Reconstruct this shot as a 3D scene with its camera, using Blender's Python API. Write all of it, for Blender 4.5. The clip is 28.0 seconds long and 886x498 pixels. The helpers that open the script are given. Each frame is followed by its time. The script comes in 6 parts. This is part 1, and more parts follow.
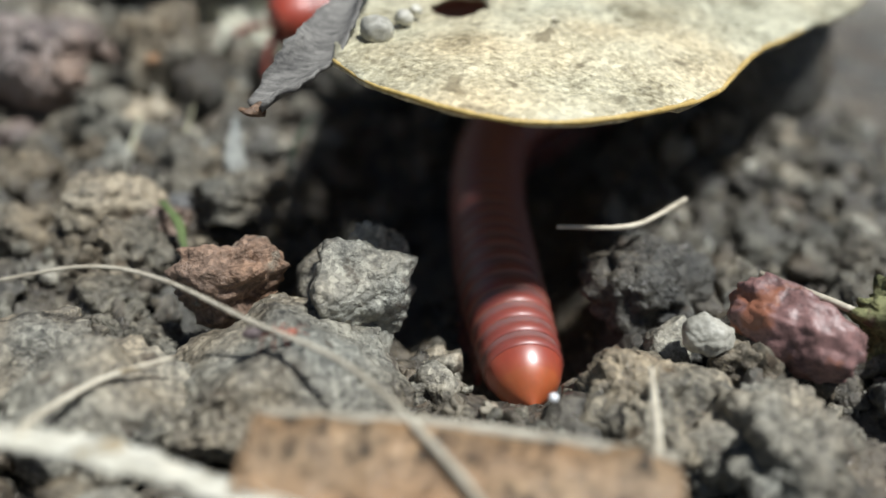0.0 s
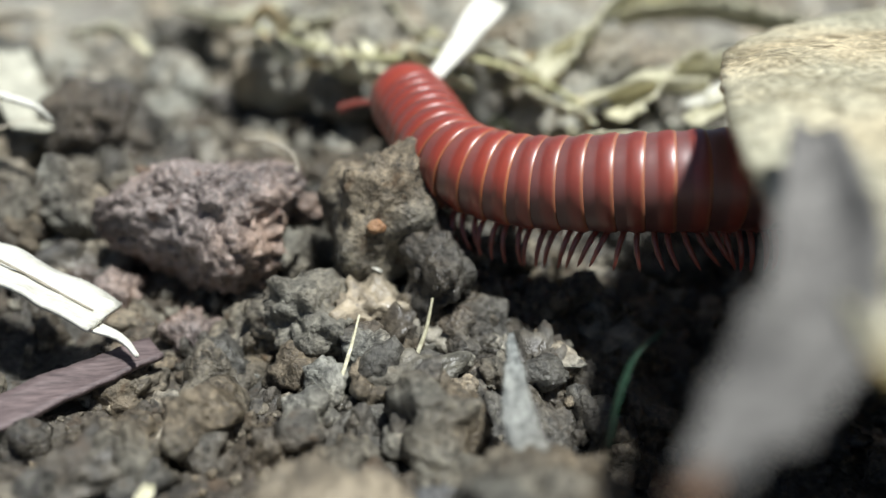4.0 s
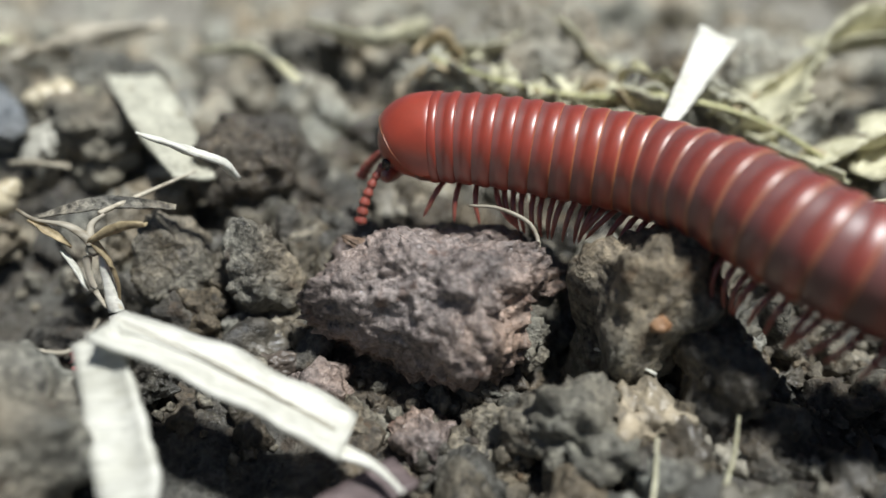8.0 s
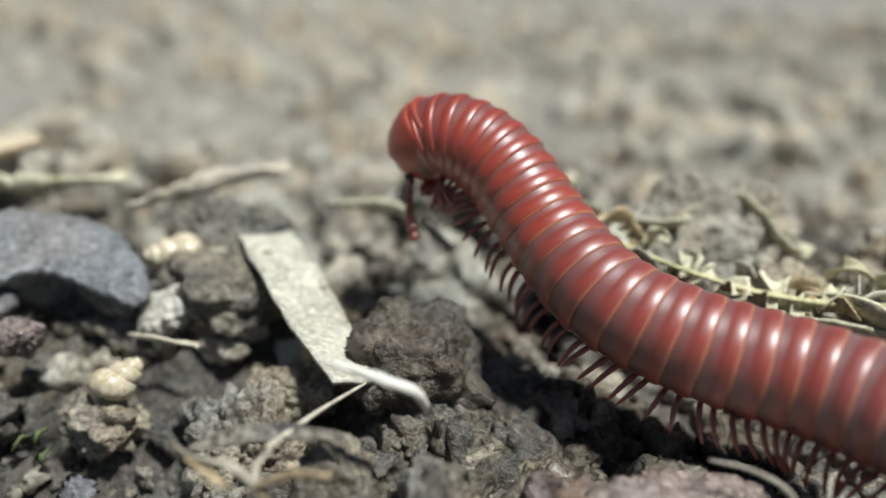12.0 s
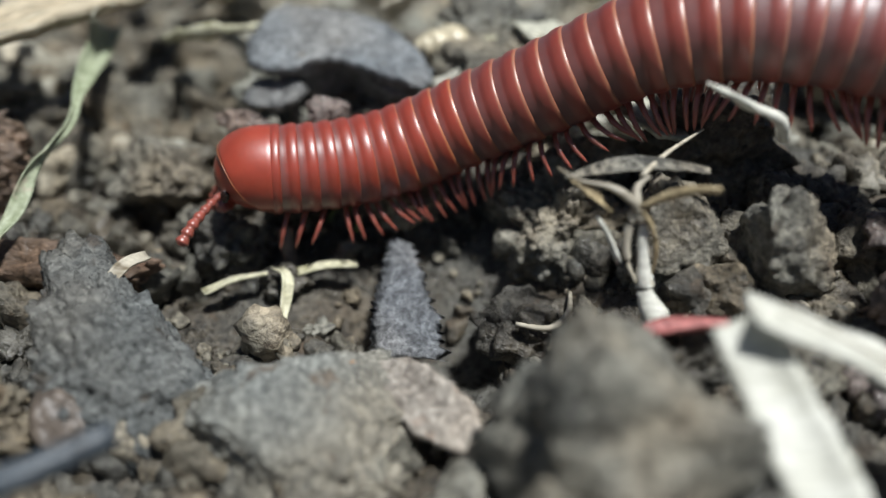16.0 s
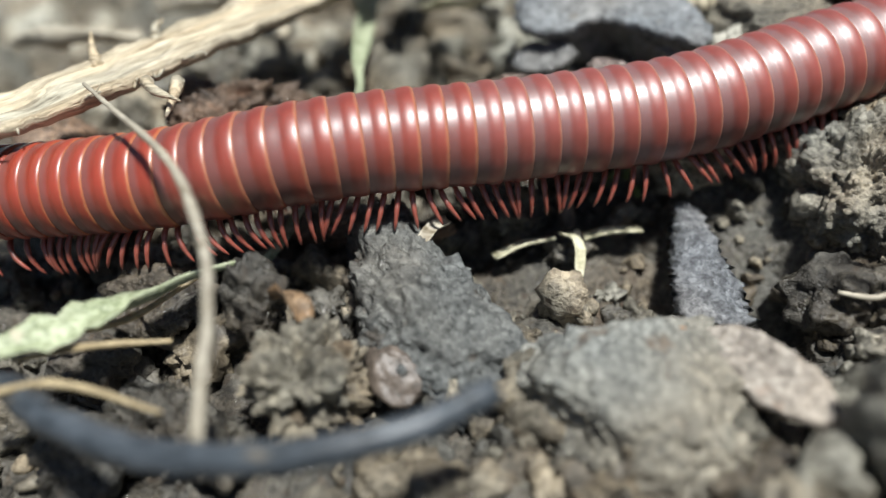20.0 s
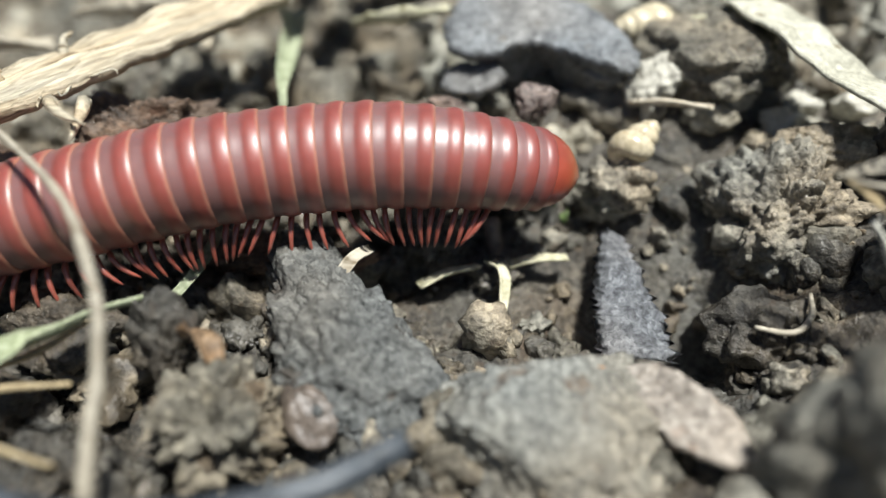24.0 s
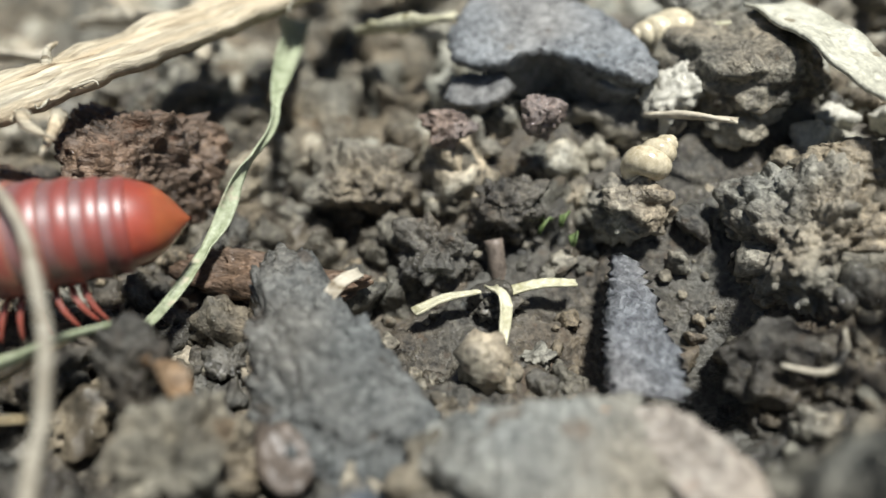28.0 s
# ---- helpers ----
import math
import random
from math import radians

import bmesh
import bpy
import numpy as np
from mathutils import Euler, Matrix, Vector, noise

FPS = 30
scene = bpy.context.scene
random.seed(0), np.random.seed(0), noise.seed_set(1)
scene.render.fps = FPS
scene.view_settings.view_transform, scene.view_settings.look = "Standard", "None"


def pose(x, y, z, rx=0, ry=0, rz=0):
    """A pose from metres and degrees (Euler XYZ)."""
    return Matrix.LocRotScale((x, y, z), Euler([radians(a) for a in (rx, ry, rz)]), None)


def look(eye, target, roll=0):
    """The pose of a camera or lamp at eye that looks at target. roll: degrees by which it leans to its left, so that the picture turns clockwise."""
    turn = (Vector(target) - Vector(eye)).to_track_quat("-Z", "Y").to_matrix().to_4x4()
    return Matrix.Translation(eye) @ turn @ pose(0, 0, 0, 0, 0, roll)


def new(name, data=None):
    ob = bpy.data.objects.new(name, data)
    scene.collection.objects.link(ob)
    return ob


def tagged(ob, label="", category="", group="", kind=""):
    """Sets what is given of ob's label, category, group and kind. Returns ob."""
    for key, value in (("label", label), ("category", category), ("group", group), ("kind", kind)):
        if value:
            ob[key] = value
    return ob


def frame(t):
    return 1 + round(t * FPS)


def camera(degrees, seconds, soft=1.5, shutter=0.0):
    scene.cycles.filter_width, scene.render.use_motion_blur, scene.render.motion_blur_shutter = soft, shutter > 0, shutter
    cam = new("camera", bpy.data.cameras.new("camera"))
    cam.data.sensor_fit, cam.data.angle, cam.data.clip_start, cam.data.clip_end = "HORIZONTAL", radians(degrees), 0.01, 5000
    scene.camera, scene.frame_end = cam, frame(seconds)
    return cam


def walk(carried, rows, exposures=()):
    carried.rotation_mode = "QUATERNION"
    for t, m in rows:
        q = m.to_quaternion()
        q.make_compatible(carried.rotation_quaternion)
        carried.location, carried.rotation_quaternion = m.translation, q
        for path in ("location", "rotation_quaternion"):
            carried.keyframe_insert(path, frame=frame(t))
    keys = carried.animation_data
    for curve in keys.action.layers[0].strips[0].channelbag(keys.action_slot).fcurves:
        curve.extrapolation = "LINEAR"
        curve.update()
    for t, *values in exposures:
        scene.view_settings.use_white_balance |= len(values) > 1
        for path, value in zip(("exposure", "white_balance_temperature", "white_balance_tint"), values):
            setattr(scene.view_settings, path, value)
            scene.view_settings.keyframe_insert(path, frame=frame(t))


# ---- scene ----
cam = camera(62, 28.0, soft=1.5)
cam.data.dof.use_dof = True
cam.data.dof.focus_distance = 0.0445
cam.data.dof.aperture_fstop = 13.5
EXPOSURES = [(0.0, 0.02, 6280, 10), (3.5, 0.06, 6280, 10), (6.0, 0.0, 6300, 10), (8.0, -0.18, 6300, 10), (11.0, -0.2, 6320, 10), (12.5, -0.06, 6320, 10), (14.0, 0.08, 6250, 10), (15.0, -0.22, 6250, 10), (16.0, -0.22, 6250, 10), (17.0, 0.3, 6350, 10), (18.0, 0.16, 6400, 10), (20.0, 0.16, 6420, 10), (23.0, 0.28, 6500, 10), (28.0, 0.16, 6500, 10)]
walk(cam, [
    (0, pose(0.00000, 0.00000, 0.02923, 55.90, -3.21, -14.52)),
    (0.5, pose(-0.00025, 0.00250, 0.02889, 56.69, -2.98, -13.17)),
    (1, pose(-0.00100, 0.00779, 0.02777, 57.65, -2.09, -11.39)),
    (1.5, pose(-0.00242, 0.01211, 0.02572, 57.77, -0.80, -8.73)),
    (2, pose(-0.00290, 0.01686, 0.02517, 58.88, -0.28, -7.38)),
    (2.5, pose(-0.00472, 0.02203, 0.02413, 59.81, 0.64, -5.70)),
    (3, pose(-0.00606, 0.02586, 0.02328, 60.60, 1.37, -4.08)),
    (3.5, pose(-0.00549, 0.02794, 0.02387, 61.73, 1.66, -3.85)),
    (5.5, pose(-0.01666, 0.03697, 0.02753, 57.93, -1.96, -8.17)),
    (6, pose(-0.01750, 0.03816, 0.02655, 57.77, -1.27, -7.09)),
    (6.5, pose(-0.01890, 0.03905, 0.02594, 58.43, -0.81, -6.71)),
    (7, pose(-0.02015, 0.03930, 0.02574, 57.93, -0.85, -6.53)),
    (7.5, pose(-0.02156, 0.04088, 0.02569, 58.85, -0.23, -5.43)),
    (8, pose(-0.02279, 0.04166, 0.02703, 59.70, 0.07, -4.73)),
    (8.5, pose(-0.02436, 0.04173, 0.02612, 58.95, 0.06, -4.77)),
    (9, pose(-0.02621, 0.04311, 0.02613, 59.35, 0.38, -4.13)),
    (9.5, pose(-0.02781, 0.04486, 0.02472, 60.08, 0.55, -3.47)),
    (10, pose(-0.02822, 0.04737, 0.02751, 62.00, -0.12, -2.89)),
    (10.5, pose(-0.02903, 0.05025, 0.02986, 62.58, -0.24, -1.88)),
    (11, pose(-0.02933, 0.05142, 0.03048, 63.61, -0.68, -2.18)),
    (11.5, pose(-0.03049, 0.05370, 0.03132, 65.15, -1.54, -1.57)),
    (13.5, pose(-0.04231, 0.04902, 0.03048, 64.56, -3.78, -4.80)),
    (14, pose(-0.04234, 0.04755, 0.02922, 61.49, -2.97, -4.01)),
    (14.5, pose(-0.04373, 0.04726, 0.02930, 59.81, -2.35, -3.77)),
    (15, pose(-0.04565, 0.04800, 0.02823, 59.22, -1.59, -2.42)),
    (15.5, pose(-0.04783, 0.04804, 0.02638, 58.84, -0.87, -0.85)),
    (16, pose(-0.05024, 0.04780, 0.02449, 57.07, 0.65, 0.72)),
    (16.5, pose(-0.05331, 0.04855, 0.02510, 56.61, 1.87, 3.77)),
    (17, pose(-0.05630, 0.04851, 0.02573, 55.69, 2.87, 4.65)),
    (17.5, pose(-0.05823, 0.04808, 0.02666, 55.87, 4.08, 6.01)),
    (18, pose(-0.05940, 0.04911, 0.02684, 56.01, 3.92, 6.86)),
    (18.5, pose(-0.06044, 0.04786, 0.02718, 56.15, 4.87, 8.00)),
    (19, pose(-0.06107, 0.04829, 0.02629, 55.14, 5.78, 7.98)),
    (19.5, pose(-0.06149, 0.04745, 0.02557, 55.38, 5.58, 8.69)),
    (20, pose(-0.06083, 0.04702, 0.02456, 55.27, 5.95, 9.06)),
    (20.5, pose(-0.06194, 0.04772, 0.02541, 54.93, 5.62, 8.81)),
    (22.5, pose(-0.06000, 0.04795, 0.02414, 54.02, 5.17, 7.97)),
    (23, pose(-0.05841, 0.04842, 0.02584, 54.74, 3.69, 6.43)),
    (23.5, pose(-0.05889, 0.04923, 0.02581, 54.66, 3.64, 6.34)),
    (24, pose(-0.05951, 0.04940, 0.02577, 54.41, 3.33, 5.91)),
    (24.5, pose(-0.05958, 0.05084, 0.02493, 54.48, 4.18, 7.50)),
    (25, pose(-0.05927, 0.05107, 0.02534, 55.04, 4.51, 8.02)),
    (25.5, pose(-0.05971, 0.05129, 0.02532, 55.02, 4.40, 7.80)),
    (26, pose(-0.05979, 0.05148, 0.02499, 55.02, 4.63, 8.20)),
    (26.5, pose(-0.05965, 0.05238, 0.02501, 55.03, 4.78, 8.37)),
    (27, pose(-0.05880, 0.05341, 0.02437, 55.59, 4.71, 8.57)),
    (27.5, pose(-0.05832, 0.05315, 0.02427, 55.32, 4.57, 8.42)),
    (28, pose(-0.05774, 0.05287, 0.02424, 55.47, 4.45, 8.34)),
], EXPOSURES)

# ---- light ----
world = bpy.data.worlds.new("sky")
scene.world = world
world.use_nodes = True
wn = world.node_tree
sky = wn.nodes.new("ShaderNodeTexSky")
sky.sky_type, sky.sun_disc = "NISHITA", False
sky.sun_elevation, sky.sun_rotation = radians(71), radians(122)
wn.links.new(sky.outputs[0], wn.nodes["Background"].inputs[0])
wn.nodes["Background"].inputs[1].default_value = 0.038
sun = new("sun", bpy.data.lights.new("sun", "SUN"))
sun.data.energy, sun.data.angle, sun.data.color = 5.5, radians(6), (1.0, 1.0, 0.97)
sun.matrix_world = look((0.058, -0.036, 0.2), (0, 0, 0))

MM = 0.001


def P(x, y, z, rx=0, ry=0, rz=0):
    """A pose from millimetres and degrees."""
    return pose(x * MM, y * MM, z * MM, rx, ry, rz)


# ---- materials ----
def shader(name):
    m = bpy.data.materials.new(name)
    m.use_nodes = True
    return m, m.node_tree, m.node_tree.nodes["Principled BSDF"]


def node(nt, kind, **values):
    n = nt.nodes.new(kind)
    for key, value in values.items():
        n.inputs[key].default_value = value
    return n


def ramp(nt, fac, stops):
    r = nt.nodes.new("ShaderNodeValToRGB")
    while len(r.color_ramp.elements) < len(stops):
        r.color_ramp.elements.new(0.5)
    for e, (at, c) in zip(r.color_ramp.elements, stops):
        e.position, e.color = at, (*c, 1)
    nt.links.new(fac, r.inputs[0])
    return r.outputs[0]


def mixed(nt, fac, a, b, kind="MIX"):
    m = nt.nodes.new("ShaderNodeMix")
    m.data_type, m.blend_type = "RGBA", kind
    for socket, value in ((m.inputs[0], fac), (m.inputs[6], a), (m.inputs[7], b)):
        if isinstance(value, (int, float)):
            socket.default_value = value
        elif isinstance(value, tuple):
            socket.default_value = (*value, 1)
        else:
            nt.links.new(value, socket)
    return m.outputs[2]


def surface(name, dark, light, spot=None, coarse=260, fine=2300, rough=0.72, bump=0.7, depth=0.35, sheen=0.45, vary=0.3, stretch=(1, 1, 1), spots=0.62, grit=0.3, earthy=0.5):
    """A natural surface: two scales of mottling, spots of a third colour, fine relief, and a shade of its own for every object."""
    m, nt, bsdf = shader(name)
    at = nt.nodes.new("ShaderNodeTexCoord")
    info = nt.nodes.new("ShaderNodeObjectInfo")
    scaled = nt.nodes.new("ShaderNodeMapping")
    scaled.inputs["Scale"].default_value = stretch
    nt.links.new(at.outputs["Object"], scaled.inputs[0])
    shift = nt.nodes.new("ShaderNodeVectorMath")
    nt.links.new(scaled.outputs[0], shift.inputs[0])
    nt.links.new(info.outputs["Random"], shift.inputs[1])
    big = node(nt, "ShaderNodeTexNoise", Scale=coarse, Detail=5.0, Roughness=0.6)
    small = node(nt, "ShaderNodeTexNoise", Scale=fine, Detail=4.0, Roughness=0.65)
    patch = node(nt, "ShaderNodeTexNoise", Scale=coarse * 2.3, Detail=3.0, Roughness=0.55)
    for n in (big, small, patch):
        nt.links.new(shift.outputs[0], n.inputs["Vector"])
    both = nt.nodes.new("ShaderNodeMath")
    both.operation = "MULTIPLY_ADD"
    both.inputs[1].default_value = 0.55
    nt.links.new(small.outputs[0], both.inputs[0])
    half = nt.nodes.new("ShaderNodeMath")
    half.operation = "MULTIPLY"
    half.inputs[1].default_value = 0.5
    nt.links.new(big.outputs[0], half.inputs[0])
    nt.links.new(half.outputs[0], both.inputs[2])
    colour = ramp(nt, both.outputs[0], [(0.38, dark), (0.61, light)])
    if spot:
        mask = ramp(nt, patch.outputs[0], [(spots, (0, 0, 0)), (spots + 0.07, (1, 1, 1))])
        colour = mixed(nt, mask, colour, spot)
    grain = node(nt, "ShaderNodeTexVoronoi", Scale=fine * 1.1)
    nt.links.new(shift.outputs[0], grain.inputs["Vector"])
    speck = ramp(nt, grain.outputs["Color"], [(0.1, (0.62, 0.62, 0.62)), (0.5, (0.95, 0.95, 0.95)), (0.9, (1.4, 1.4, 1.38))])
    colour = mixed(nt, grit, colour, speck, "MULTIPLY")
    height = both.outputs[0]
    if grit > 0.5:
        earth = node(nt, "ShaderNodeTexNoise", Scale=coarse * 0.42, Detail=2.0)
        nt.links.new(shift.outputs[0], earth.inputs["Vector"])
        tint = ramp(nt, earth.outputs[0], [(0.36, (0.9, 1.0, 1.06)), (0.5, (1.04, 1.0, 0.92)), (0.64, (1.24, 1.0, 0.72))])
        colour = mixed(nt, earthy, colour, tint, "MULTIPLY")
        crumb = node(nt, "ShaderNodeTexVoronoi", Scale=fine * 0.42)
        nt.links.new(shift.outputs[0], crumb.inputs["Vector"])
        rounded = nt.nodes.new("ShaderNodeMath")
        rounded.operation = "MULTIPLY_ADD"
        rounded.inputs[1].default_value = -0.3
        nt.links.new(crumb.outputs["Distance"], rounded.inputs[0])
        nt.links.new(both.outputs[0], rounded.inputs[2])
        height = rounded.outputs[0]
    tone = nt.nodes.new("ShaderNodeMapRange")
    tone.inputs[3].default_value, tone.inputs[4].default_value = 1 - vary, 1 + vary
    nt.links.new(info.outputs["Random"], tone.inputs[0])
    hsv = node(nt, "ShaderNodeHueSaturation")
    nt.links.new(tone.outputs[0], hsv.inputs["Value"])
    nt.links.new(colour, hsv.inputs["Color"])
    nt.links.new(hsv.outputs[0], bsdf.inputs["Base Color"])
    if grit > 0.5:
        wet = nt.nodes.new("ShaderNodeMapRange")
        wet.inputs[1].default_value, wet.inputs[2].default_value = 0.4, 0.6
        wet.inputs[3].default_value, wet.inputs[4].default_value = rough - 0.38, min(1.0, rough + 0.12)
        nt.links.new(patch.outputs[0], wet.inputs[0])
        nt.links.new(wet.outputs[0], bsdf.inputs["Roughness"])
    else:
        bsdf.inputs["Roughness"].default_value = rough
    bsdf.inputs["Specular IOR Level"].default_value = sheen
    relief = node(nt, "ShaderNodeBump", Strength=bump, Distance=depth * MM)
    nt.links.new(height, relief.inputs["Height"])
    nt.links.new(relief.outputs[0], bsdf.inputs["Normal"])
    return m


SOIL = surface("soil", (0.028, 0.0255, 0.02), (0.235, 0.214, 0.168), (0.1, 0.078, 0.053), bump=1.0, depth=0.65, grit=0.85, sheen=0.55)
GREYCLOD = surface("grey_clod", (0.05, 0.047, 0.04), (0.345, 0.325, 0.268), (0.13, 0.112, 0.088), bump=1.0, depth=0.6, grit=0.85, sheen=0.55)
DARKCLOD = surface("dark_clod", (0.016, 0.015, 0.013), (0.12, 0.11, 0.091), (0.07, 0.055, 0.04), bump=1.0, depth=0.65, rough=0.58, grit=0.85, sheen=0.6)
REDROCK = surface("reddish_rock", (0.05, 0.039, 0.035), (0.3, 0.242, 0.216), (0.15, 0.1, 0.08), rough=0.5, sheen=0.7, bump=1.0, depth=0.6, grit=0.85)
BROWNBARK = surface("reddish_bark", (0.042, 0.03, 0.022), (0.26, 0.18, 0.128), (0.17, 0.1, 0.065), rough=0.55, bump=1.0, depth=0.55, stretch=(0.6, 1.4, 1), grit=0.8)
BLUEROCK = surface("blue_grey_stone", (0.085, 0.09, 0.087), (0.275, 0.278, 0.255), (0.13, 0.11, 0.09), coarse=210, fine=3200, rough=0.62, bump=1.0, depth=0.5, grit=0.85, earthy=0.5)
TANSTONE = surface("tan_weathered_stone", (0.15, 0.12, 0.095), (0.42, 0.36, 0.3), (0.26, 0.17, 0.12), coarse=240, rough=0.7, bump=1.0, depth=0.45, grit=0.7, earthy=0.5)
DARKBLUE = surface("dark_blue_grey_stone", (0.045, 0.05, 0.05), (0.2, 0.207, 0.198), (0.1, 0.09, 0.078), coarse=230, fine=2600, rough=0.6, bump=1.0, depth=0.6, grit=0.85, earthy=0.3)
SLATE = surface("slate", (0.05, 0.054, 0.057), (0.2, 0.211, 0.218), (0.12, 0.118, 0.11), rough=0.6, bump=1.0, grit=0.55, earthy=0.3)
SHARD = surface("charcoal_shard", (0.13, 0.138, 0.15), (0.47, 0.485, 0.51), coarse=420, fine=2800, rough=0.65, bump=1.0, depth=0.6, grit=0.8, earthy=0.15)
STRAW = surface("pale_straw", (0.5, 0.49, 0.4), (0.8, 0.79, 0.7), (0.45, 0.38, 0.24), rough=0.5, bump=0.3, depth=0.1, vary=0.1, stretch=(0.3, 2.5, 1), spots=0.66)
DRYSTEM = surface("dry_stem", (0.3, 0.26, 0.19), (0.58, 0.53, 0.42), (0.2, 0.16, 0.1), rough=0.6, bump=0.4, depth=0.12, stretch=(0.3, 1, 1))
WOOD = surface("weathered_straw_wood", (0.22, 0.19, 0.135), (0.6, 0.55, 0.43), (0.17, 0.135, 0.09), coarse=420, rough=0.75, bump=1.0, depth=0.4, stretch=(0.12, 1.5, 1.5), vary=0.05, spots=0.62, grit=0.6)
LEAF = surface("dead_leaf", (0.24, 0.21, 0.13), (0.74, 0.69, 0.5), (0.27, 0.24, 0.16), coarse=190, rough=0.45, bump=0.9, depth=0.3, vary=0.02, spots=0.6, grit=0.6, earthy=0.4)
LEAFRIM = surface("yellowed_leaf_rim", (0.42, 0.28, 0.08), (0.62, 0.45, 0.16), rough=0.5, bump=0.3, vary=0.02)
nt = LEAF.node_tree
thin = nt.nodes.new("ShaderNodeBsdfTranslucent")
thin.inputs[0].default_value = (0.62, 0.5, 0.28, 1)
both = nt.nodes.new("ShaderNodeMixShader")
both.inputs[0].default_value = 0.14
nt.links.new(nt.nodes["Principled BSDF"].outputs[0], both.inputs[1])
nt.links.new(thin.outputs[0], both.inputs[2])
nt.links.new(both.outputs[0], nt.nodes["Material Output"].inputs[0])
GREYBARK = surface("grey_curl", (0.06, 0.057, 0.053), (0.24, 0.23, 0.21), rough=0.8, bump=0.8, depth=0.3, stretch=(0.4, 1.5, 1), vary=0.05)
LITTER = surface("green_straw_litter", (0.36, 0.34, 0.2), (0.74, 0.71, 0.52), (0.3, 0.27, 0.13), rough=0.6, bump=0.5, vary=0.15)
STEMGREEN = surface("yellow_green_stem", (0.3, 0.3, 0.13), (0.62, 0.6, 0.32), (0.4, 0.32, 0.16), rough=0.5, bump=0.4, vary=0.05)
PEEL = surface("cream_bark_peel", (0.3, 0.28, 0.22), (0.72, 0.7, 0.6), (0.38, 0.31, 0.2), coarse=330, rough=0.55, bump=0.9, depth=0.3, vary=0.05, stretch=(0.3, 1.2, 1.2), spots=0.58, grit=0.5)
PALESTRIP = surface("pale_strip", (0.33, 0.32, 0.25), (0.64, 0.625, 0.5), (0.25, 0.22, 0.15), rough=0.55, bump=0.5, vary=0.05, stretch=(1, 1, 1), grit=0.5)
SAGE = surface("sage_leaf_strand", (0.2, 0.235, 0.13), (0.46, 0.5, 0.34), (0.45, 0.42, 0.3), rough=0.5, bump=0.4, vary=0.1)
GOLD = surface("golden_husk", (0.26, 0.2, 0.11), (0.52, 0.42, 0.25), rough=0.5, bump=0.4, vary=0.15)
PLATE = surface("brown_bark_plate", (0.1, 0.062, 0.034), (0.34, 0.225, 0.13), (0.05, 0.036, 0.024), coarse=420, rough=0.7, bump=0.9, depth=0.4, vary=0.02, spots=0.57, grit=0.7)
PURPLE = surface("dark_plum_strip", (0.06, 0.045, 0.045), (0.17, 0.13, 0.125), rough=0.6, bump=0.5, stretch=(0.3, 2, 1))
SHELL = surface("pale_snail_shell", (0.42, 0.35, 0.22), (0.72, 0.64, 0.46), (0.4, 0.28, 0.14), rough=0.22, bump=0.25, sheen=0.5, vary=0.05, depth=0.12)
PEBBLE = surface("brown_pebble", (0.04, 0.033, 0.027), (0.16, 0.13, 0.105), rough=0.45, bump=0.3, sheen=0.5)
PALEPEB = surface("pale_pebble", (0.3, 0.29, 0.24), (0.56, 0.54, 0.46), rough=0.5, bump=0.4)
ORANGE = surface("orange_grain", (0.32, 0.16, 0.07), (0.52, 0.31, 0.17), rough=0.5, bump=0.3)
POD = surface("red_pod_skin", (0.055, 0.034, 0.032), (0.25, 0.14, 0.128), (0.24, 0.1, 0.06), coarse=180, rough=0.4, bump=0.6, depth=0.25, sheen=0.5, spots=0.56)
RIND = surface("red_husk", (0.2, 0.06, 0.055), (0.42, 0.16, 0.145), rough=0.5, bump=0.5)
WIRE = surface("blue_grey_stalk", (0.022, 0.028, 0.034), (0.11, 0.13, 0.15), (0.16, 0.14, 0.11), rough=0.38, bump=0.4, stretch=(0.4, 1, 1))
# pale dry clods; on distant soil this paleness stands for brighter light
DRYLITSOIL = surface("dry_lit_soil", (0.14, 0.13, 0.1), (0.43, 0.405, 0.335), (0.27, 0.235, 0.18), bump=0.9, depth=0.5, grit=0.85)
RUST = surface("rusty_clod", (0.09, 0.06, 0.042), (0.35, 0.235, 0.17), (0.27, 0.235, 0.19), bump=1.0, depth=0.6, grit=0.85)
MOSS = surface("yellow_green_moss", (0.08, 0.09, 0.03), (0.4, 0.4, 0.18), (0.16, 0.1, 0.06), bump=1.0, depth=0.6)
ANT = surface("ant_red", (0.16, 0.05, 0.03), (0.3, 0.1, 0.06), rough=0.35, bump=0.2, sheen=0.5)
GREEN = surface("green_sprout", (0.05, 0.085, 0.03), (0.14, 0.19, 0.07), rough=0.5, bump=0.3)
TEAL = surface("dark_green_blade", (0.02, 0.06, 0.035), (0.06, 0.14, 0.08), rough=0.35, bump=0.2)


